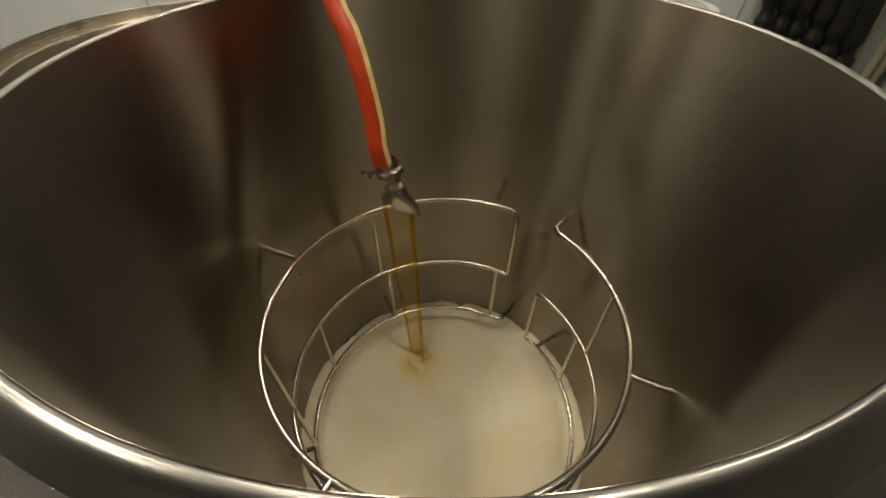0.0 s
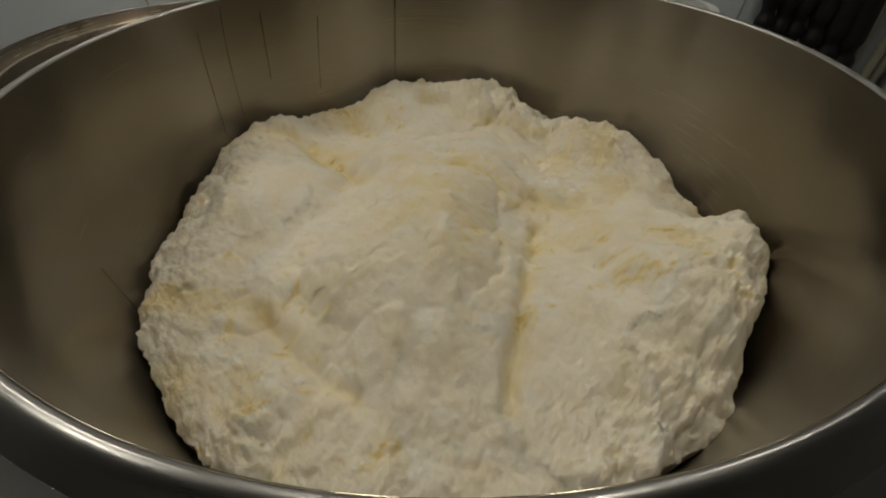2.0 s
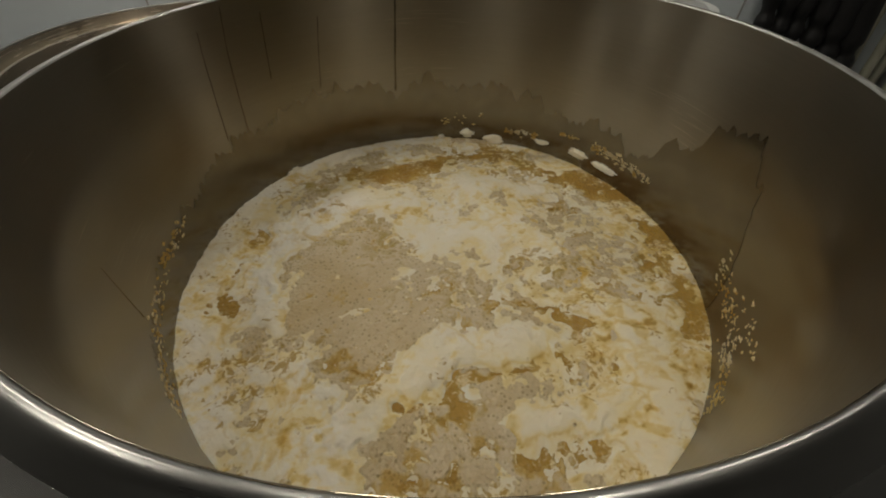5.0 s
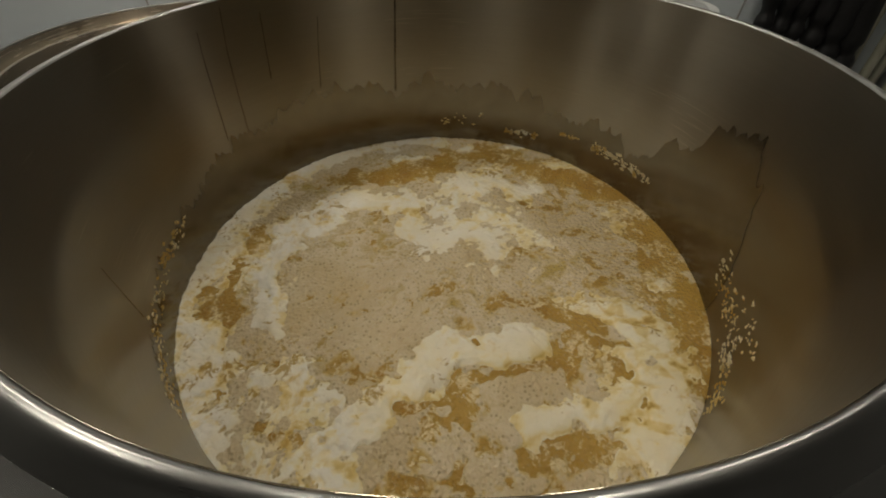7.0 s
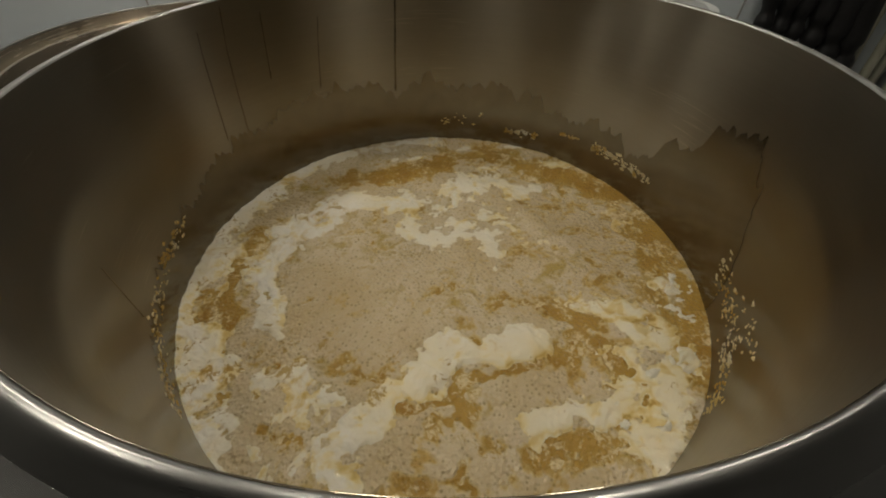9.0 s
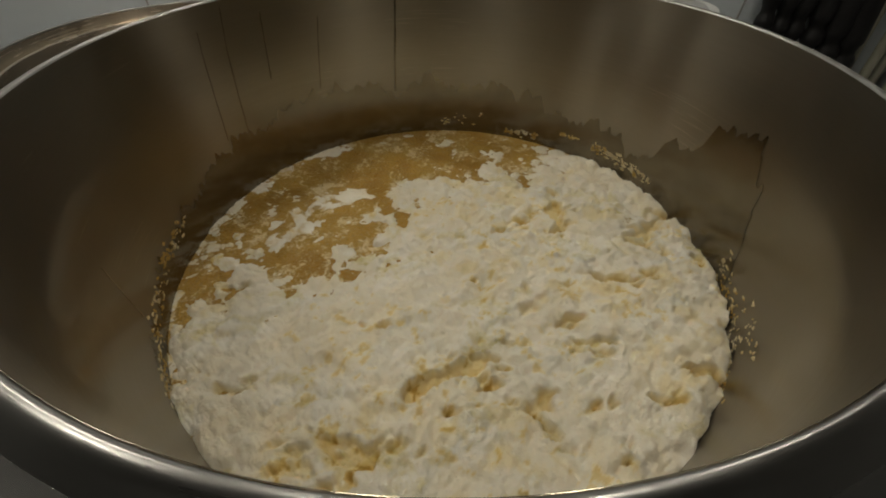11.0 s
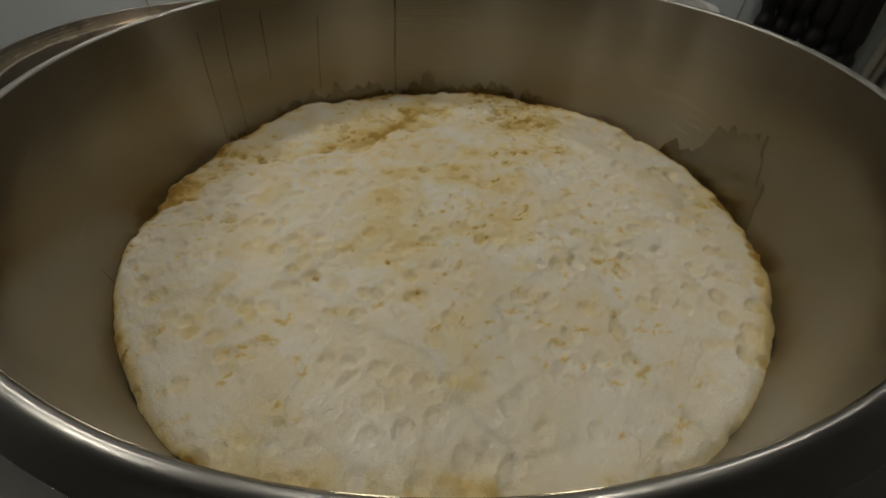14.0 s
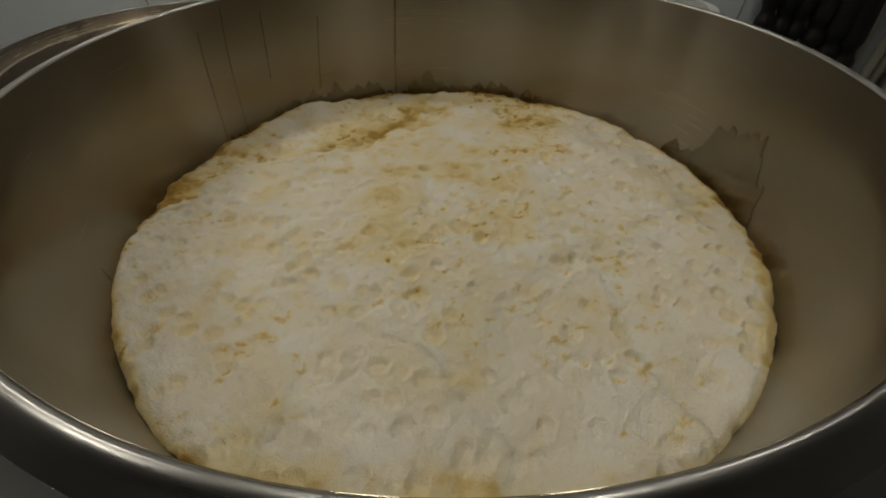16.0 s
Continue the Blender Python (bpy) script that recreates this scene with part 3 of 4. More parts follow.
# second foam: a crumbly sheet that lifts out of the beer, front edge first
crumbs = tagged(empty("crumbly_foam"), "crumbly white foam sheet rising out of the beer", "foam")
X, Y, RR = disc_grid(0.4895, N, 91, 0.022)
Z = 0.016 * fbm(X, Y, 5, 2, 92) + 0.009 * fbm(X, Y, 18, 4, 93, 0.6) + 0.006 * puffs(X, Y, 460, 0.034, 94) + 0.005 * puffs(X, Y, 1900, 0.014, 95) + 0.008 * fbm(X, Y, 45, 4, 98, 0.66) \
    - 0.01 * np.clip((RR - 0.94) / 0.06, 0, 1) ** 2
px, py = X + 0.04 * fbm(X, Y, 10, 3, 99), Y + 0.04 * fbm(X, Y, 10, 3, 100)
# hollow both sinks the pits and tints them ochre
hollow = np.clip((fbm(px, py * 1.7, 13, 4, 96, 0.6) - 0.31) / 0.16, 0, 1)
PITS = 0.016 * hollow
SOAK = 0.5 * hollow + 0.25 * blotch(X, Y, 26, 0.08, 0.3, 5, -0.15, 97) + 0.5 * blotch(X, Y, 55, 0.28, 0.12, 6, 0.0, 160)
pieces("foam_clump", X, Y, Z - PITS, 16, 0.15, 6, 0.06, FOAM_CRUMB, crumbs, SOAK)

# last foam: a dense, smoother head, with tan crust showing where it is thin
dense = tagged(empty("dense_foam"), "dense white fermentation head with ochre stains", "foam")
X, Y, RR = disc_grid(0.493, N, 101, 0.016)
Z = 0.010 * fbm(X, Y, 4, 2, 102) + 0.005 * fbm(X, Y, 22, 5, 103, 0.66) + 0.003 * puffs(X, Y, 900, 0.026, 104) - 0.0045 * puffs(X, Y, 700, 0.010, 107) - 0.01 * np.clip((RR - 0.95) / 0.05, 0, 1) ** 2
back = np.clip((Y - 0.27 + 0.5 * np.clip(-X - 0.1, 0, 1) + 0.10 * fbm(X, Y, 6, 4, 105)) / 0.05, 0, 1)
Z = Z + 0.016 * np.exp(-((X + 0.33) ** 2 + (Y - 0.36) ** 2) / 0.07 ** 2) + 0.008 * np.exp(-((X - 0.12) ** 2 + (Y - 0.46) ** 2) / 0.08 ** 2)
Z = Z - 0.006 * back + 0.008 * back * fbm(X, Y, 12, 4, 106)
rim_tan = np.clip((RR - 0.955 + 0.05 * fbm(X, Y, 9, 3, 171)) / 0.03, 0, 1)
trench = strip(X, Y, [(-0.48, -0.03), (-0.44, 0.09), (-0.32, 0.145), (-0.19, 0.215), (-0.04, 0.36)], 0.04, 185)
stained = strip(X, Y, [(-0.10, 0.23), (0.02, 0.19), (0.11, 0.12)], 0.06, 186) + 0.7 * strip(X, Y, [(0.14, 0.30), (0.27, 0.27)], 0.04, 187)
Z = Z - 0.008 * trench
SOAK = 0.6 * blotch(X, Y, 62, 0.37, 0.14, 5, -0.02, 172, 0.03) + 0.75 * trench * np.clip(0.7 + 1.2 * fbm(X, Y, 14, 4, 178), 0, 1) + 0.4 * stained * np.clip(0.5 + 1.5 * fbm(X, Y, 20, 4, 189), 0, 1) + 0.3 * back * np.clip(0.6 + 1.6 * fbm(X, Y, 9, 4, 178), 0, 1) + 0.6 * rim_tan + 0.3 * blotch(X, Y, 34, 0.06, 0.5, 6, -0.2, 179) \
    + 0.42 * blotch(X, Y, 10, 0.02, 0.5, 4, -0.12, 182, 0.06) + 0.22 * np.clip(puffs(X, Y, 700, 0.010, 107) * 1.5, 0, 1) * np.clip(0.5 + 2 * fbm(X, Y, 7, 2, 183), 0, 1) + 0.4 * back * blotch(X, Y, 40, 0.12, 0.3, 7, -0.1, 188)
HEAD = pieces("foam_clump", X, Y, Z, 18, 0.14, 9, 0.06, FOAM_TOP, dense, SOAK)
crust = tagged(empty("yeast_crust"), "tan yeasty crust under the white foam head", "foam")
X, Y, RR = disc_grid(0.490, N, 111, 0.008)
Z = 0.013 * fbm(X, Y, 9, 5, 112, 0.6) + 0.004 * puffs(X, Y, 900, 0.022, 113) - 0.004 - 0.006 * np.clip((RR - 0.95) / 0.05, 0, 1) ** 2
slab("crust_sheet", X, Y, Z, N, FACES, 0.05, CRUST, crust)


# ---- what the fallen foam leaves on the wall ----
FILM_TOP = [(-14, -0.36), (-11, -0.28), (-3.2, -0.172), (1.7, -0.128), (8, -0.14), (12.3, -0.158), (15, -0.226), (20, -0.208), (25, -0.27), (29, -0.296), (42, -0.25), (52, -0.282), (60, -0.258), (76, -0.23),
            (86, -0.258), (95, -0.22), (105, -0.25), (115, -0.21), (132, -0.22), (140, -0.24), (150, -0.242), (158, -0.254), (175, -0.288), (184, -0.294), (215, -0.34)]


def dried_film():
    bm = bmesh.new()
    rows = []
    fa, fz = zip(*FILM_TOP)
    for k in range(521):
        d = -14 + 229 * k / 520
        c, s_ = math.cos(radians(d)), math.sin(radians(d))
        one = np.array([d * 0.05])
        top = float(np.interp(d, fa, fz)) + 0.03 * float(fbm(one, one * 0, 8.0, 6, 121, 0.62)[0])
        rows.append([bm.verts.new(((wall_r(z) - 0.0007) * c, (wall_r(z) - 0.0007) * s_, z)) for z in np.linspace(top, -0.46, 6)])
    for a, b in zip(rows, rows[1:]):
        for k in range(5):
            bm.faces.new((a[k], b[k], b[k + 1], a[k + 1]))
    film = part("dried_film", bm, FILM)
    return tagged(film, "dark dried beer film with ragged edge on steel wall", "residue")


film = dried_film()


def beer_drip(points, width):
    pts = []
    for d, z in points:
        pts.append(Vector(((wall_r(z) - 0.0002) * math.cos(radians(d)), (wall_r(z) - 0.0002) * math.sin(radians(d)), z)))
    path = smooth_path(pts, 8)
    drip = part("beer_drip", tube(path, lambda s: width * (0.75 + 0.35 * math.sin(9 * s) ** 2 + (0.5 if s > 0.93 else 0)), 8), DRIP)
    return tagged(drip, "thin dark drip mark running down the steel wall", "residue", "drip marks")


DRIPS = [beer_drip(*a) for a in (([(103, -0.02), (103.6, -0.09), (104.4, -0.17), (105, -0.246)], 0.0021), ([(152.7, -0.04), (154, -0.1), (156.3, -0.236)], 0.0006),
                                 ([(145.8, -0.012), (148, -0.1), (150.2, -0.242)], 0.0006), ([(137.2, -0.034), (139.4, -0.158)], 0.0007),
                                 ([(123.6, -0.062), (125, -0.12), (126.8, -0.206)], 0.0007), ([(203.3, -0.20), (204.5, -0.298)], 0.0007))]


def foam_flakes(bands, seed, label):
    rng = np.random.RandomState(seed)
    verts, faces = [], []
    for d0, z0, d1, z1, spread, count, size in bands:
        for _ in range(count):
            u = rng.rand()
            d, z = d0 + (d1 - d0) * u + rng.randn() * 0.5, z0 + (z1 - z0) * u + spread * rng.randn()
            w, h, base = size * (0.4 + 1.2 * rng.rand() ** 2), size * (0.3 + 0.6 * rng.rand() ** 2), len(verts)
            for ring, lift in ((1.0, -0.0005), (0.7, 0.0012), (0.0, 0.0016)):
                n = 1 if ring == 0 else 8
                for k in range(n):
                    a = 2 * math.pi * k / 8
                    j = 0.6 + 0.8 * rng.rand()
                    dz = z + ring * h * j * math.sin(a)
                    da = d + math.degrees(ring * w * j * math.cos(a) / 0.48)
                    r = wall_r(dz) - lift
                    verts.append((r * math.cos(radians(da)), r * math.sin(radians(da)), dz))
            for k in range(8):
                faces.append((base + k, base + (k + 1) % 8, base + 8 + (k + 1) % 8, base + 8 + k))
                faces.append((base + 8 + k, base + 8 + (k + 1) % 8, base + 16))
    me = bpy.data.meshes.new("foam_flakes")
    me.from_pydata(verts, [], faces)
    me.materials.append(FLAKE)
    return tagged(new("foam_flakes", me), label, "residue", "", "stuff")


FLAKES = [foam_flakes([(70, -0.345, 60, -0.343, 0.004, 26, 0.0075), (53, -0.318, 47, -0.316, 0.002, 16, 0.007), (42, -0.315, 22, -0.318, 0.006, 70, 0.007), (92, -0.335, 76, -0.31, 0.012, 16, 0.005)], 3, "yellow dried foam flakes stuck to the back wall"),
          foam_flakes([(-8, -0.31, -40, -0.35, 0.016, 170, 0.0045), (-22, -0.29, -36, -0.27, 0.01, 24, 0.004)], 4, "pale dried foam flakes on the steel wall above the beer"),
          foam_flakes([(178, -0.30, 196, -0.32, 0.008, 60, 0.005), (196, -0.32, 222, -0.36, 0.008, 110, 0.005)], 5, "yellowish dried foam crust in a thin line on the wall")]


def foam_chunk(deg, z, wide, high, seed):
    """A soft lump of foam stuck flat to the wall."""
    bm = bmesh.new()
    bmesh.ops.create_icosphere(bm, subdivisions=4, radius=1.0)
    c = np.array([v.co[:] for v in bm.verts])
    lump = 1 + 0.5 * fbm(c[:, 0] + 3 * c[:, 2], c[:, 1], 1.6, 4, seed, 0.6)
    for v, k in zip(bm.verts, lump):
        v.co = Vector((v.co.x * 0.010 * k, v.co.y * wide * k, v.co.z * high * k))
    ob = part("foam_chunk", bm, FOAM_HEAP)
    r = wall_r(z) - 0.001
    place = (r * math.cos(radians(deg)), r * math.sin(radians(deg)), z, deg)
    return tagged(ob, "soft white foam chunk stuck to the steel wall", "foam", "foam chunks on the wall"), place


CHUNKS = [foam_chunk(*a) for a in ((73.5, -0.345, 0.028, 0.012, 401), (57.5, -0.322, 0.018, 0.006, 402), (45.5, -0.318, 0.026, 0.010, 403), (36.5, -0.322, 0.034, 0.007, 404),
                                   (82.5, -0.335, 0.018, 0.011, 405), (91.0, -0.352, 0.010, 0.010, 406), (141.0, -0.352, 0.026, 0.014, 407))]


# ---- red hose with its pouring nozzle ----
JOINT_AT = Vector((-0.122, 0.2, -0.305))


def red_hose():
    hose = tagged(empty("red_hose", JOINT_AT), "red rubber brewery hose with cream stripe and steel fan nozzle", "hose")
    pts = [(-0.1355, 0.2, -0.29), (-0.142, 0.205, -0.25), (-0.147, 0.225, -0.199), (-0.163, 0.250, -0.118), (-0.183, 0.280, -0.056), (-0.209, 0.310, -0.007), (-0.23, 0.36, 0.12),
           (-0.26, 0.45, 0.22), (-0.26, 0.57, 0.27), (-0.24, 0.70, 0.2), (-0.22, 0.77, 0.0), (-0.21, 0.79, -0.4), (-0.21, 0.79, -1.0), (-0.21, 0.79, -1.4)]
    path = [p - JOINT_AT for p in smooth_path(pts, 8)]
    part("hose_body", tube(path, 0.0205, 24), HOSE_RED, hose)
    part("stripe", tube(path, 0.0211, 6, (-0.125, -0.005), None, 0.002, 0.0), HOSE_STRIPE, hose, "cream stripe along the hose")
    turn = pose(0, 0, 0, 0, -11, 0)

    def fit(name, bm, label=""):
        ob = part(name, bm, STEEL_FIT, hose, label)
        ob.matrix_local = turn
        return ob
    fit("hose_clip", lathe([(0.021, 0.012), (0.0235, 0.012), (0.0235, 0.022), (0.021, 0.022)], 32), "steel band clip")
    fit("clip_screw", box((-0.006, -0.031, 0.011), (0.012, -0.022, 0.022), 0.002))
    fit("ferrule", lathe([(0.001, 0.014), (0.0165, 0.014), (0.0165, 0.004), (0.024, 0.001), (0.024, -0.007), (0.0165, -0.01), (0.0165, -0.036), (0.0195, -0.038), (0.0195, -0.045), (0.001, -0.045)], 32))
    fit("clamp", lathe([(0.024, 0.007), (0.0315, 0.005), (0.0315, -0.009), (0.024, -0.011)], 32), "hinged steel clamp")
    bm = box((-0.046, -0.006, -0.008), (-0.03, 0.004, 0.004), 0.002)
    lathe([(0.001, 0.006), (0.006, 0.006), (0.006, -0.012), (0.001, -0.012)], 14, (-0.047, -0.001, 0.0), bm)
    box((-0.062, -0.004, -0.004), (-0.05, 0.002, 0.008), 0.002, bm)
    fit("wing_nut", bm)
    # fan nozzle: round above, pressed to a slanting slot below
    bm = bmesh.new()
    rings = []
    for s in np.linspace(0, 1, 9):
        ring = []
        for k in range(32):
            a = 2 * math.pi * k / 32
            w = 0.0245 + (0.040 - 0.0245) * soft_step(0.15, 0.8, s)
            d = 0.0245 + (0.014 - 0.0245) * soft_step(0.2, 1, s)
            x, y = w * math.cos(a), d * math.sin(a)
            ring.append(bm.verts.new((x, y, -0.044 - s * (0.066 + 0.75 * x))))
        rings.append(ring)
    for a, b in zip(rings, rings[1:]):
        for k in range(32):
            bm.faces.new((a[k], a[(k + 1) % 32], b[(k + 1) % 32], b[k]))
    bm.faces.new(rings[0])
    bmesh.ops.recalc_face_normals(bm, faces=bm.faces)
    bmesh.ops.solidify(bm, geom=list(bm.faces), thickness=0.0015)
    fit("nozzle", bm, "slant-cut steel fan nozzle")
    return hose


hose = red_hose()

stream = tagged(empty("beer_stream", JOINT_AT), "thin golden stream of beer from the nozzle", "beer")
left_edge = [Vector((-0.019, 0.0, -0.085)), Vector((-0.012, 0.004, -0.3)), Vector((0.004, 0.008, -0.6)), Vector((0.012, 0.01, -0.86))]
right_edge = [Vector((0.043, 0.0, -0.128)), Vector((0.044, -0.004, -0.3)), Vector((0.05, -0.01, -0.6)), Vector((0.054, -0.014, -0.86))]
part("stream_edge", tube(smooth_path(left_edge, 8), lambda s: 0.006 - 0.0022 * s, 10), BEER, stream)
part("stream_edge", tube(smooth_path(right_edge, 8), lambda s: 0.0072 - 0.0024 * s, 10), BEER, stream)
bm = bmesh.new()
la, ra = smooth_path(left_edge, 8), smooth_path(right_edge, 8)
front = [(bm.verts.new(a + Vector((0, -0.0006, 0))), bm.verts.new(b + Vector((0, -0.0006, 0)))) for a, b in zip(la, ra)]
back = [(bm.verts.new(a + Vector((0, 0.0006, 0))), bm.verts.new(b + Vector((0, 0.0006, 0)))) for a, b in zip(la, ra)]
for (a, b), (c, d) in zip(front, front[1:]):
    bm.faces.new((a, b, d, c))
for (a, b), (c, d) in zip(back, back[1:]):
    bm.faces.new((c, d, b, a))
part("stream_sheet", bm, BEER_THIN, stream)


splash = tagged(empty("beer_splash", (-0.07, 0.185, -1.084)), "amber froth splash where the stream hits the foam", "beer")
X, Y, RR = disc_grid(0.055, 40, 191, 0.4)
Z = 0.010 * (1 - RR) ** 1.2 - 0.0015 + 0.006 * fbm(X, Y, 70, 3, 192) - 0.012 * np.exp(-((X - 0.02) ** 2 + (Y + 0.03) ** 2) / 0.01 ** 2) - 0.012 * np.exp(-((X + 0.02) ** 2 + (Y - 0.03) ** 2) / 0.01 ** 2)
slab("froth_ring", X, Y, Z, 40, quads(40), 0.02, SPLASH, splash, (0, 0), np.clip(0.9 - 1.1 * RR + 0.5 * fbm(X, Y, 60, 3, 193), 0, 0.9))


# ---- the room ----
FLOOR = BOTTOM - 0.12
CEIL = 1.35
X0, X1, Y0, Y1 = -2.6, 2.3, -2.4, 1.6


def setting(name, bm, material, label, category):
    return tagged(part(name, bm, material, None, label, False), label, category, "", "structure")


setting("floor", box((X0 - 0.1, Y0 - 0.1, FLOOR - 0.1), (X1 + 0.1, Y1 + 0.1, FLOOR)), FLOOR_MAT, "grey resin brewery floor", "floor")
setting("ceiling", box((X0 - 0.1, Y0 - 0.1, CEIL), (X1 + 0.1, Y1 + 0.1, CEIL + 0.1)), CEIL_DIMMED, "unseen ceiling, greyed to cut fill light", "ceiling")
setting("wall_north", box((X0 - 0.1, Y1, FLOOR), (X1 + 0.1, Y1 + 0.1, CEIL)), WALL_PAINT, "white washable wall panels", "wall")
setting("wall_south", box((X0 - 0.1, Y0 - 0.1, FLOOR), (X1 + 0.1, Y0, CEIL)), WALL_DIMMED, "unseen wall, greyed to cut fill light", "wall")
setting("wall_west", box((X0 - 0.1, Y0, FLOOR), (X0, Y1, CEIL)), WALL_DIMMED, "unseen wall, greyed to cut fill light", "wall")
setting("wall_east", box((X1, Y0, FLOOR), (X1 + 0.1, Y1, CEIL)), WALL_DIMMED, "unseen wall, greyed to cut fill light", "wall")
for k, x in enumerate((-1.4, 0.1, 1.40)):
    setting("trim", box((x - 0.004, Y1 - 0.004, FLOOR), (x + 0.004, Y1, CEIL)), JOINT, "grey joint strip between wall panels", "trim")


def ceiling_light(x, y, glow):
    lamp = tagged(empty("ceiling_light", (x, y, CEIL)), "round white bulkhead ceiling light, lit", "lamp", "ceiling lights")
    part("housing", lathe([(0.001, 0), (0.12, 0), (0.12, -0.03), (0.001, -0.03)], 40), WHITE_PLASTIC, lamp)
    part("diffuser", lathe([(0.001, -0.031), (0.103, -0.031), (0.095, -0.05), (0.06, -0.06), (0.001, -0.064)], 40), glow, lamp, "lit white diffuser")
    return lamp


for x in (0.45, -0.25):
    ceiling_light(x, -0.18, GLOW)
# lamps out of view; the one at (-1.8, 0.8) is put there to brighten the far wall
for x, y in ((-1.22, 0.28), (-1.8, 0.8), (-1.45, -0.38), (-0.5, 1.0), (1.1, 0.9)):
    ceiling_light(x, y, GLOW_WEAK)


def neighbour_vat():
    vat = tagged(empty("steel_vat", (-0.925, 0.938, FLOOR)), "neighbouring open stainless steel vat with stepped inside", "vat")
    # vat and inner ring are placed to fit the camera's view
    h = -0.282 - FLOOR
    part("shell", lathe([(0.55, h), (0.55, h - 0.06), (0.545, h - 0.3), (0.545, 0.12), (0.002, 0.12), (0.002, 0.1), (0.553, 0.1), (0.553, h)], 128), STEEL_LIGHTENED, vat)
    part("rim", lathe([(0.5515 + 0.004 * math.cos(a), h + 0.004 * math.sin(a)) for a in np.linspace(0, 2 * math.pi, 11)[:-1]], 160), STEEL_RIM, vat)
    part("inner_ring", lathe([(0.549, h - 0.046), (0.534, h - 0.040), (0.530, h - 0.037), (0.526, h - 0.040), (0.526, h - 0.16), (0.529, h - 0.16), (0.532, h - 0.047), (0.549, h - 0.053)], 128), STEEL_LIGHTENED, vat, "stepped inner ring of lightened steel")
    for k in range(4):
        a = math.pi / 4 + k * math.pi / 2
        part("leg", lathe([(0.001, 0), (0.03, 0), (0.02, 0.02), (0.02, 0.1), (0.001, 0.1)], 16, (0.42 * math.cos(a), 0.42 * math.sin(a), 0)), STEEL_ROD, vat)
    return vat


neighbour_vat()


def white_tub():
    tub = tagged(empty("white_tub", (0.94, 1.385, FLOOR)), "round white plastic tub with a grey inside", "tub")
    h = -0.27 - FLOOR
    part("body", lathe([(0.19, h), (0.17, 0.0), (0.001, 0.0), (0.001, 0.01), (0.16, 0.01), (0.165, h)], 64), WHITE_PLASTIC, tub)
    part("lip", lathe([(0.165, h + 0.004), (0.20, h + 0.004), (0.205, h - 0.01), (0.19, h - 0.02)], 64), WHITE_PLASTIC, tub)
    return tub


white_tub()


def hanging_sleeve(x, y, low, width, lean):
    ob = tagged(empty("rubber_hose_end", (x, y, low)), "black rubber hose hanging on the wall, rounded end down", "hose", "black hoses on the wall")

    def rad(s):
        z = 0.9 * s
        bulb = width * 1.0 * math.sqrt(max(0.02, 1 - ((z - 0.045) / 0.05) ** 2)) if z < 0.09 else 0
        return max(bulb, width * (0.55 if z < 0.09 else 0.72 + 0.28 * soft_step(0.09, 0.14, z)))
    path = [Vector((lean * s, 0.0, 0.9 * s)) for s in np.linspace(0, 1, 60)]
    part("hose_body", tube(path, rad, 16), BLACK, ob)
    part("hook", tube([Vector((lean, 0.06, 0.86)), Vector((lean, -0.02, 0.86)), Vector((lean, -0.05, 0.9))], 0.008, 8), STEEL_ROD, ob)
    return ob


for x, y, low, w, lean in ((1.47, 1.5, -0.40, 0.04, -0.10), (1.55, 1.5, -0.42, 0.04, -0.11), (1.63, 1.5, -0.44, 0.042, -0.12), (1.72, 1.48, -0.46, 0.046, -0.14), (1.81, 1.46, -0.52, 0.05, -0.16), (1.90, 1.46, -0.56, 0.06, -0.18)):
    hanging_sleeve(x, y, low, w, lean)


def clear_tube(x, y, low, lean):
    ob = tagged(empty("clear_tube", (x, y, low)), "yellowed clear plastic tube hanging on the wall", "tube", "clear tubes on the wall")
    pts = [Vector((0, 0, 0)), Vector((0.01 + lean * 0.3, -0.02, 0.3)), Vector((lean, 0, 0.8)), Vector((lean, 0, 1.1))]
    part("tube_body", tube(smooth_path(pts, 8), 0.022, 14), TUBE_CLEAR, ob)
    return ob


for k, x in enumerate((1.99, 2.06, 2.13, 2.2, 2.26)):
    clear_tube(x, 1.5 - 0.03 * (k % 2), -1.1, -0.03 + 0.02 * k)


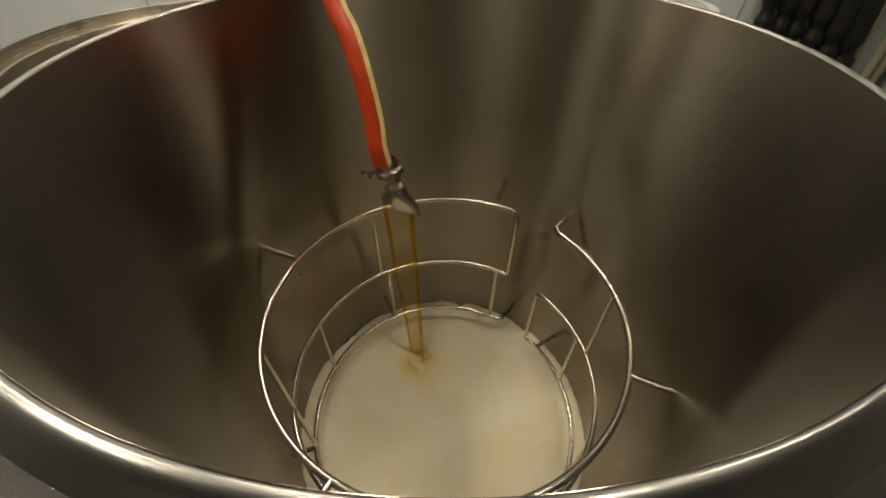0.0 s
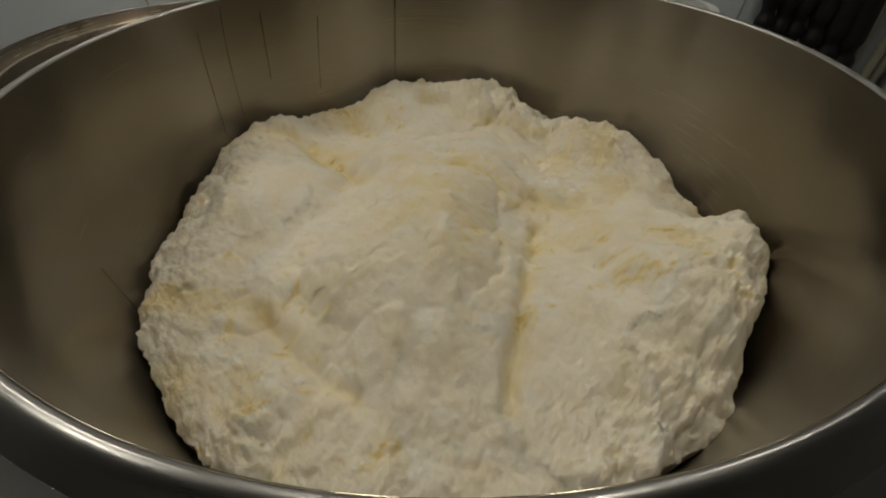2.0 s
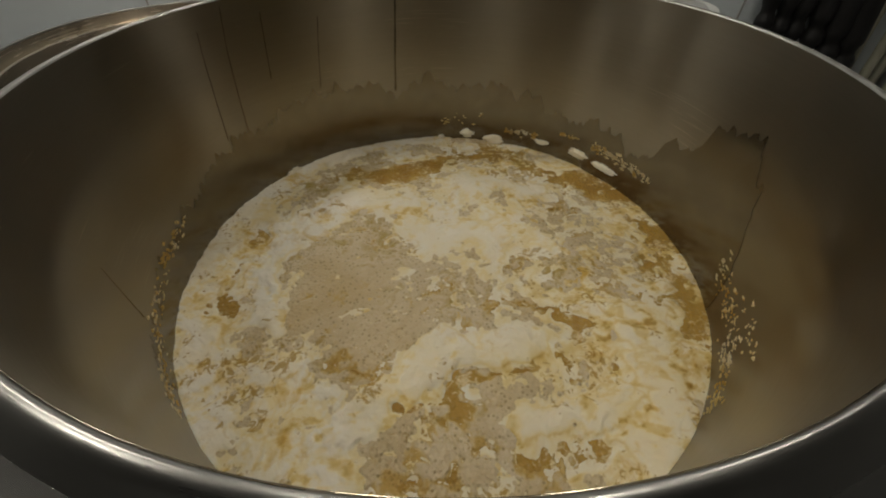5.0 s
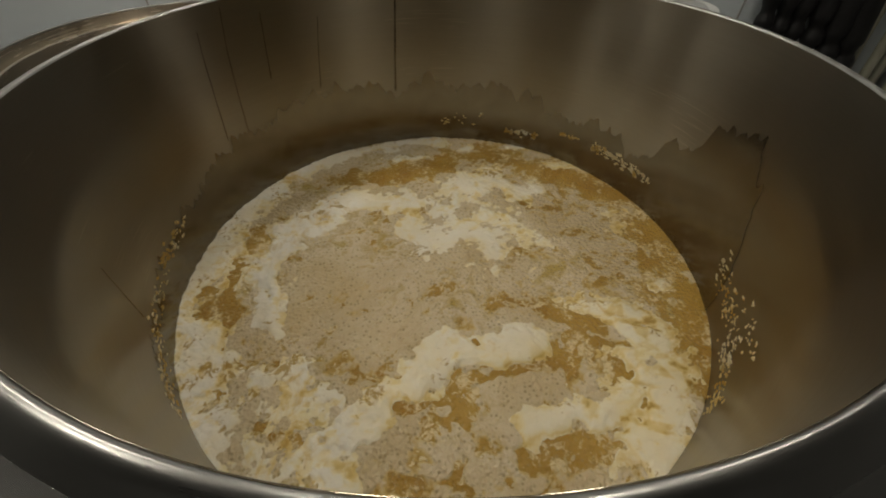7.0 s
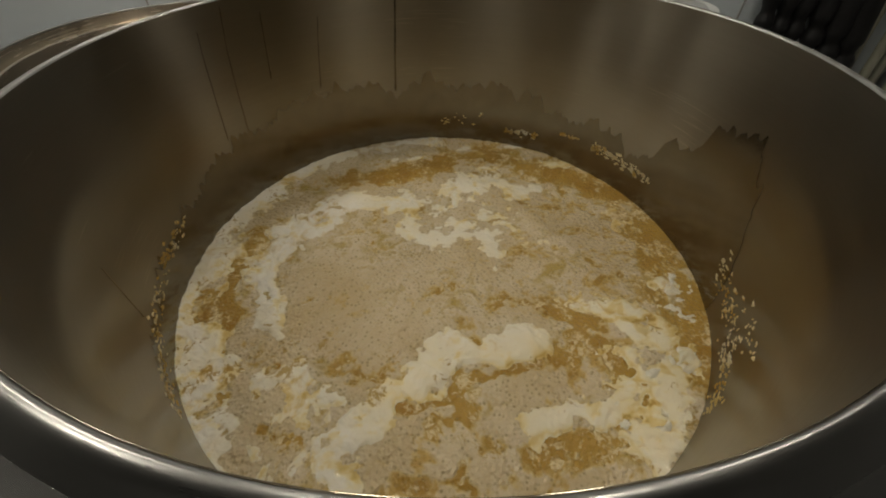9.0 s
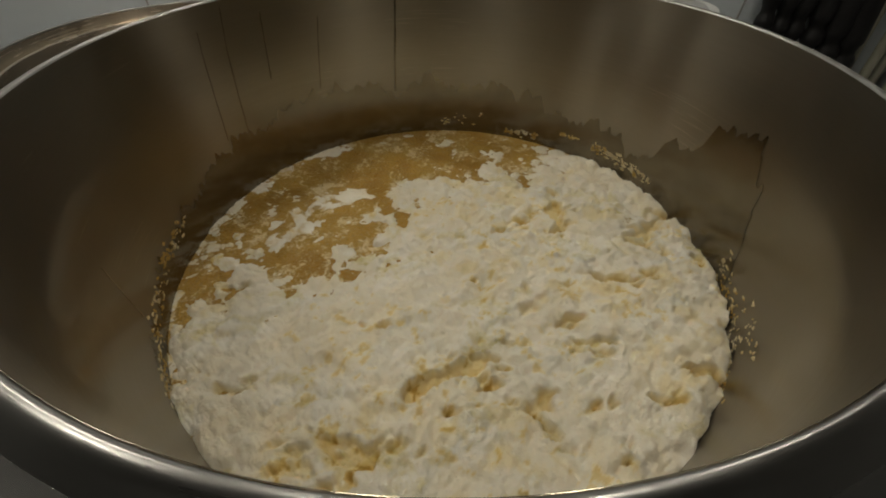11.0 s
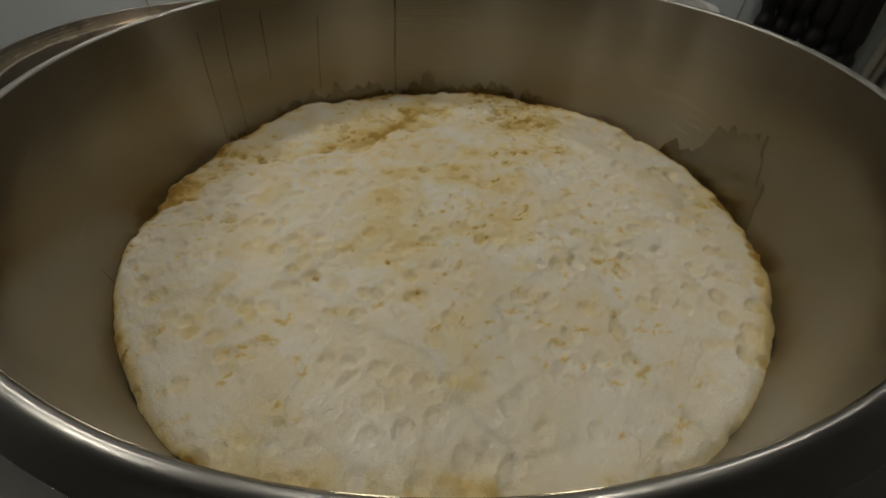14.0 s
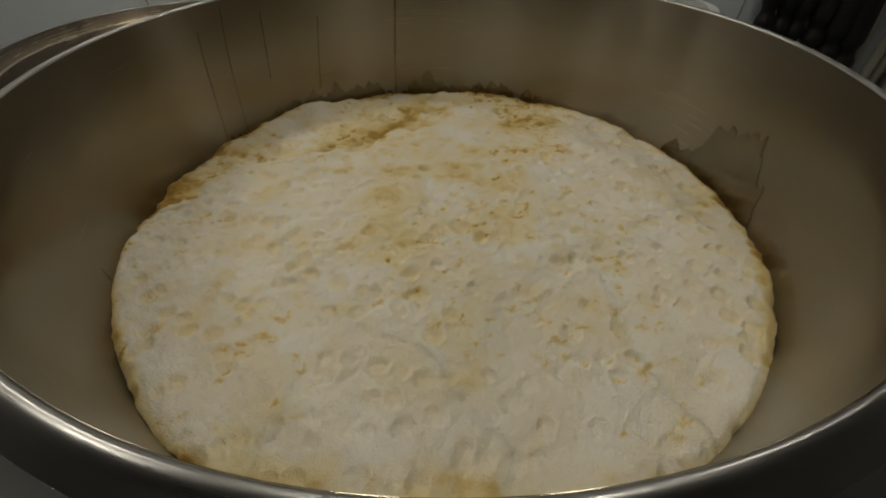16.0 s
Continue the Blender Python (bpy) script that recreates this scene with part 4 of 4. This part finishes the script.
# ---- what moves ----
def motions():
    # first foam rises with the beer, then stays under the heap
    rows = [(t, pose(0, 0, along(RISE, t) - 0.06 * soft_step(0.6, 1.1, t) - 0.04 * soft_step(2.6, 2.7, t))) for t in TIMES_HEAP]
    walk(foam_first, rows)
    # clumps swell out of it one after another, spread with the vat, and fall in
    still = pose(0, 0, 0)
    for ob, a, b, mean, early, lift in CLUMPS:
        rows = []
        for t in TIMES_HEAP:
            z = along(RISE, t)
            grown = soft_step(0.40 + 0.05 * early, 0.92 + 0.08 * early, t)
            z += (grown - 1) * 0.115 + 0.0008 * (lift - 0.5) * grown * (1 - 0.7 * soft_step(1.5, 2.4, t))
            dome = 0.06 * soft_step(0.65, 0.95, t) * (1 - soft_step(1.05, 1.6, t))
            q = (a * a + b * b) / 0.22
            z += dome * (1 - q)
            z -= (0.02 + mean) * soft_step(2.6, 2.7, t)
            inward = (wall_r(z) + 0.001) / 0.489 * (1 - 0.75 * dome)
            tip_x, tip_y = -math.degrees(2 * dome * b / 0.22), math.degrees(2 * dome * a / 0.22)
            rows.append((t, pose(a * inward, b * inward, z, 1.5 * (lift - 0.5) * (1 - grown) + tip_x, 1.5 * (early - 0.5) * (1 - grown) + tip_y, 0)))
        walk(ob, rows)
    # beer and its floating foam come up under the heap and are laid bare when it falls
    level = [(0.0, -1.2), (0.5, -0.98), (1.0, -0.75), (1.5, -0.5), (1.9, -0.40), (2.6, -0.385), (9.0, -0.386), (9.4, -0.384), (11.3, -0.352), (12.0, -0.331), (13.0, -0.35), (16.0, -0.38)]
    walk(beer, [(t, pose(0, 0, z)) for t, z in level])
    float_up = [(0.0, -0.004), (2.6, 0.0075), (3.2, 0.0066), (4.2, 0.005), (6.3, 0.0019), (7.5, 0.0016), (9.0, 0.0016), (11.3, -0.004), (16.0, -0.02)]
    ts = sorted({t for t, _ in level} | {t for t, _ in float_up})
    walk(rafts, [(t, pose(0, 0, along(level, t), 0, 0, 0.4 * (t - 7))) for t in ts])
    walk(raft_white, [(t, pose(0, 0, along(float_up, t))) for t, _ in float_up])
    bubbly_up = [(0.0, 0.0), (2.6, 0.0024), (4.2, 0.002), (6.3, 0.0), (7.5, 0.0), (9.0, 0.0006), (11.3, -0.006), (16.0, -0.02)]
    walk(raft_bubbly, [(t, pose(0, 0, z)) for t, z in bubbly_up])
    # crumbly sheet: tipped at first, its front leads
    walk(crumbs, [(0.0, pose(0, 0, -1.36)), (0.5, pose(0, 0, -1.15)), (1.0, pose(0, 0, -0.9)), (1.9, pose(0, 0, -0.52)), (8.4, pose(0, 0, -0.465, -2.5, -4, 0)), (9.0, pose(0, 0, -0.442, -2.5, -5.5, 0)),
                  (9.2, pose(0, 0, -0.438, -2.7, -5.4, 0)), (11.3, pose(0, 0, -0.342, -2.7, -2.5, 0)), (12.0, pose(0, 0, -0.317, -2.6, -2.2, 0)), (12.6, pose(0, 0, -0.280, -1.3, -0.4, 0)),
                  (13.0, pose(0, 0, -0.254, -1.1, 0, 0)), (13.5, pose(0, 0, -0.258, -1.6, 0.3, 0)), (14.1, pose(0, 0, -0.27, -2, 0.5, 0)), (16.0, pose(0, 0, -0.30, -2, 0.5, 0))])
    top = [(0.0, -1.46), (0.5, -1.25), (1.0, -1.0), (1.9, -0.58), (9.0, -0.56), (11.3, -0.44), (12.6, -0.335), (13.0, -0.282), (13.3, -0.254), (13.6, -0.238), (14.0, -0.232), (14.5, -0.226), (15.2, -0.225), (16.0, -0.228)]
    walk(dense, [(t, pose(0, 0, z, -2.1 * soft_step(12, 14.5, t), 0.6 * soft_step(12.5, 14, t), 0)) for t, z in top])
    for ob, a, b, mean, early, lift in HEAD:
        walk(ob, [(t, pose(a, b, 0.0007 * (lift - 0.5) * soft_step(13.0 + early, 14.0 + early, t) + 0.0007 * (early - 0.5) * soft_step(14.5, 15.8, t))) for t in (0.0, 13.0, 13.6, 14.2, 14.8, 15.4, 16.0)])
    walk(crust, [(t, pose(0, 0, z - 0.017 + 0.006 * soft_step(13.2, 14.5, t) - 0.003 * soft_step(14.8, 16, t), -2.1 * soft_step(12, 14.5, t), 0.6 * soft_step(12.5, 14, t), 2.0 * soft_step(13, 16, t))) for t, z in top])
    # residue is kept hidden behind the wall face, then slid up into view and stays
    for ob, low in ((film, 0.07), (FLAKES[0], 0.14), (FLAKES[1], 0.14), (FLAKES[2], 0.14)):
        walk(ob, [(t, pose(0, 0, -low * (1 - soft_step(2.5, 2.7, t)))) for t in (0.0, 2.45, 2.5, 2.6, 2.7, 2.8, 16.0)])
    # chunks left on the wall when the foam falls, which slide back into the beer
    for ob, (x, y, z, deg) in CHUNKS:
        rows = []
        for t, low in ((0.0, 0.9), (1.0, 0.4), (2.0, 0.15), (2.5, 0.14), (2.6, 0.07), (2.7, 0.0), (4.2, 0.002), (6.3, 0.10), (16.0, 0.16)):
            k = (wall_r(z - low) - 0.001) / (wall_r(z) - 0.001)
            rows.append((t, pose(x * k, y * k, z - low, 0, 0, deg)))
        walk(ob, rows)
    for ob in DRIPS:
        walk(ob, [(t, pose(0, 0, -0.12 * (1 - soft_step(1.25, 1.5, t)))) for t in (0.0, 1.2, 1.25, 1.35, 1.5, 1.6, 16.0)])
    walk(splash, [(t, pose(-0.07 + x, 0.185 + 0.03 * soft_step(0.1, 0.5, t), along(RISE, t) + z)) for t, x, z in ((0.0, 0, 0), (0.1, 0, -0.001), (0.3, 0, -0.008), (0.5, 0, -0.03), (1.0, 0, -0.12), (1.6, 0, -0.2), (2.6, 0, -0.2), (2.7, 0, -0.04), (16.0, 0, -0.04))])
    # hose: lifted step by step, then pulled out; the stream ends and falls
    j = JOINT_AT
    up = [(0.0, 0, 0, 0), (0.5, -0.006, -0.003, 0), (0.6, -0.004, 0.0, 0), (0.7, -0.012, 0.12, -2), (0.9, -0.012, 0.135, -4), (1.0, -0.02, 0.15, -5), (1.1, -0.02, 0.15, -5), (1.2, -0.02, 0.17, -6),
          (1.3, -0.022, 0.19, -7), (1.4, -0.014, 0.21, -9), (1.5, -0.012, 0.222, -10), (1.9, -0.012, 0.222, -10), (2.0, -0.05, 0.72, -10), (16.0, -0.05, 0.72, -10)]
    walk(hose, [(t, pose(j.x + x, j.y, j.z + z, 0, r, 0)) for t, x, z, r in up])
    walk(stream, [(t, pose(j.x + x, j.y, j.z + z, 0, 0.6 * r, 0)) for t, x, z, r in up if t < 1.35] + [(1.4, pose(j.x, j.y, j.z - 0.1)), (1.5, pose(j.x, j.y, j.z - 0.55)), (16.0, pose(j.x, j.y, j.z - 0.55))])


motions()
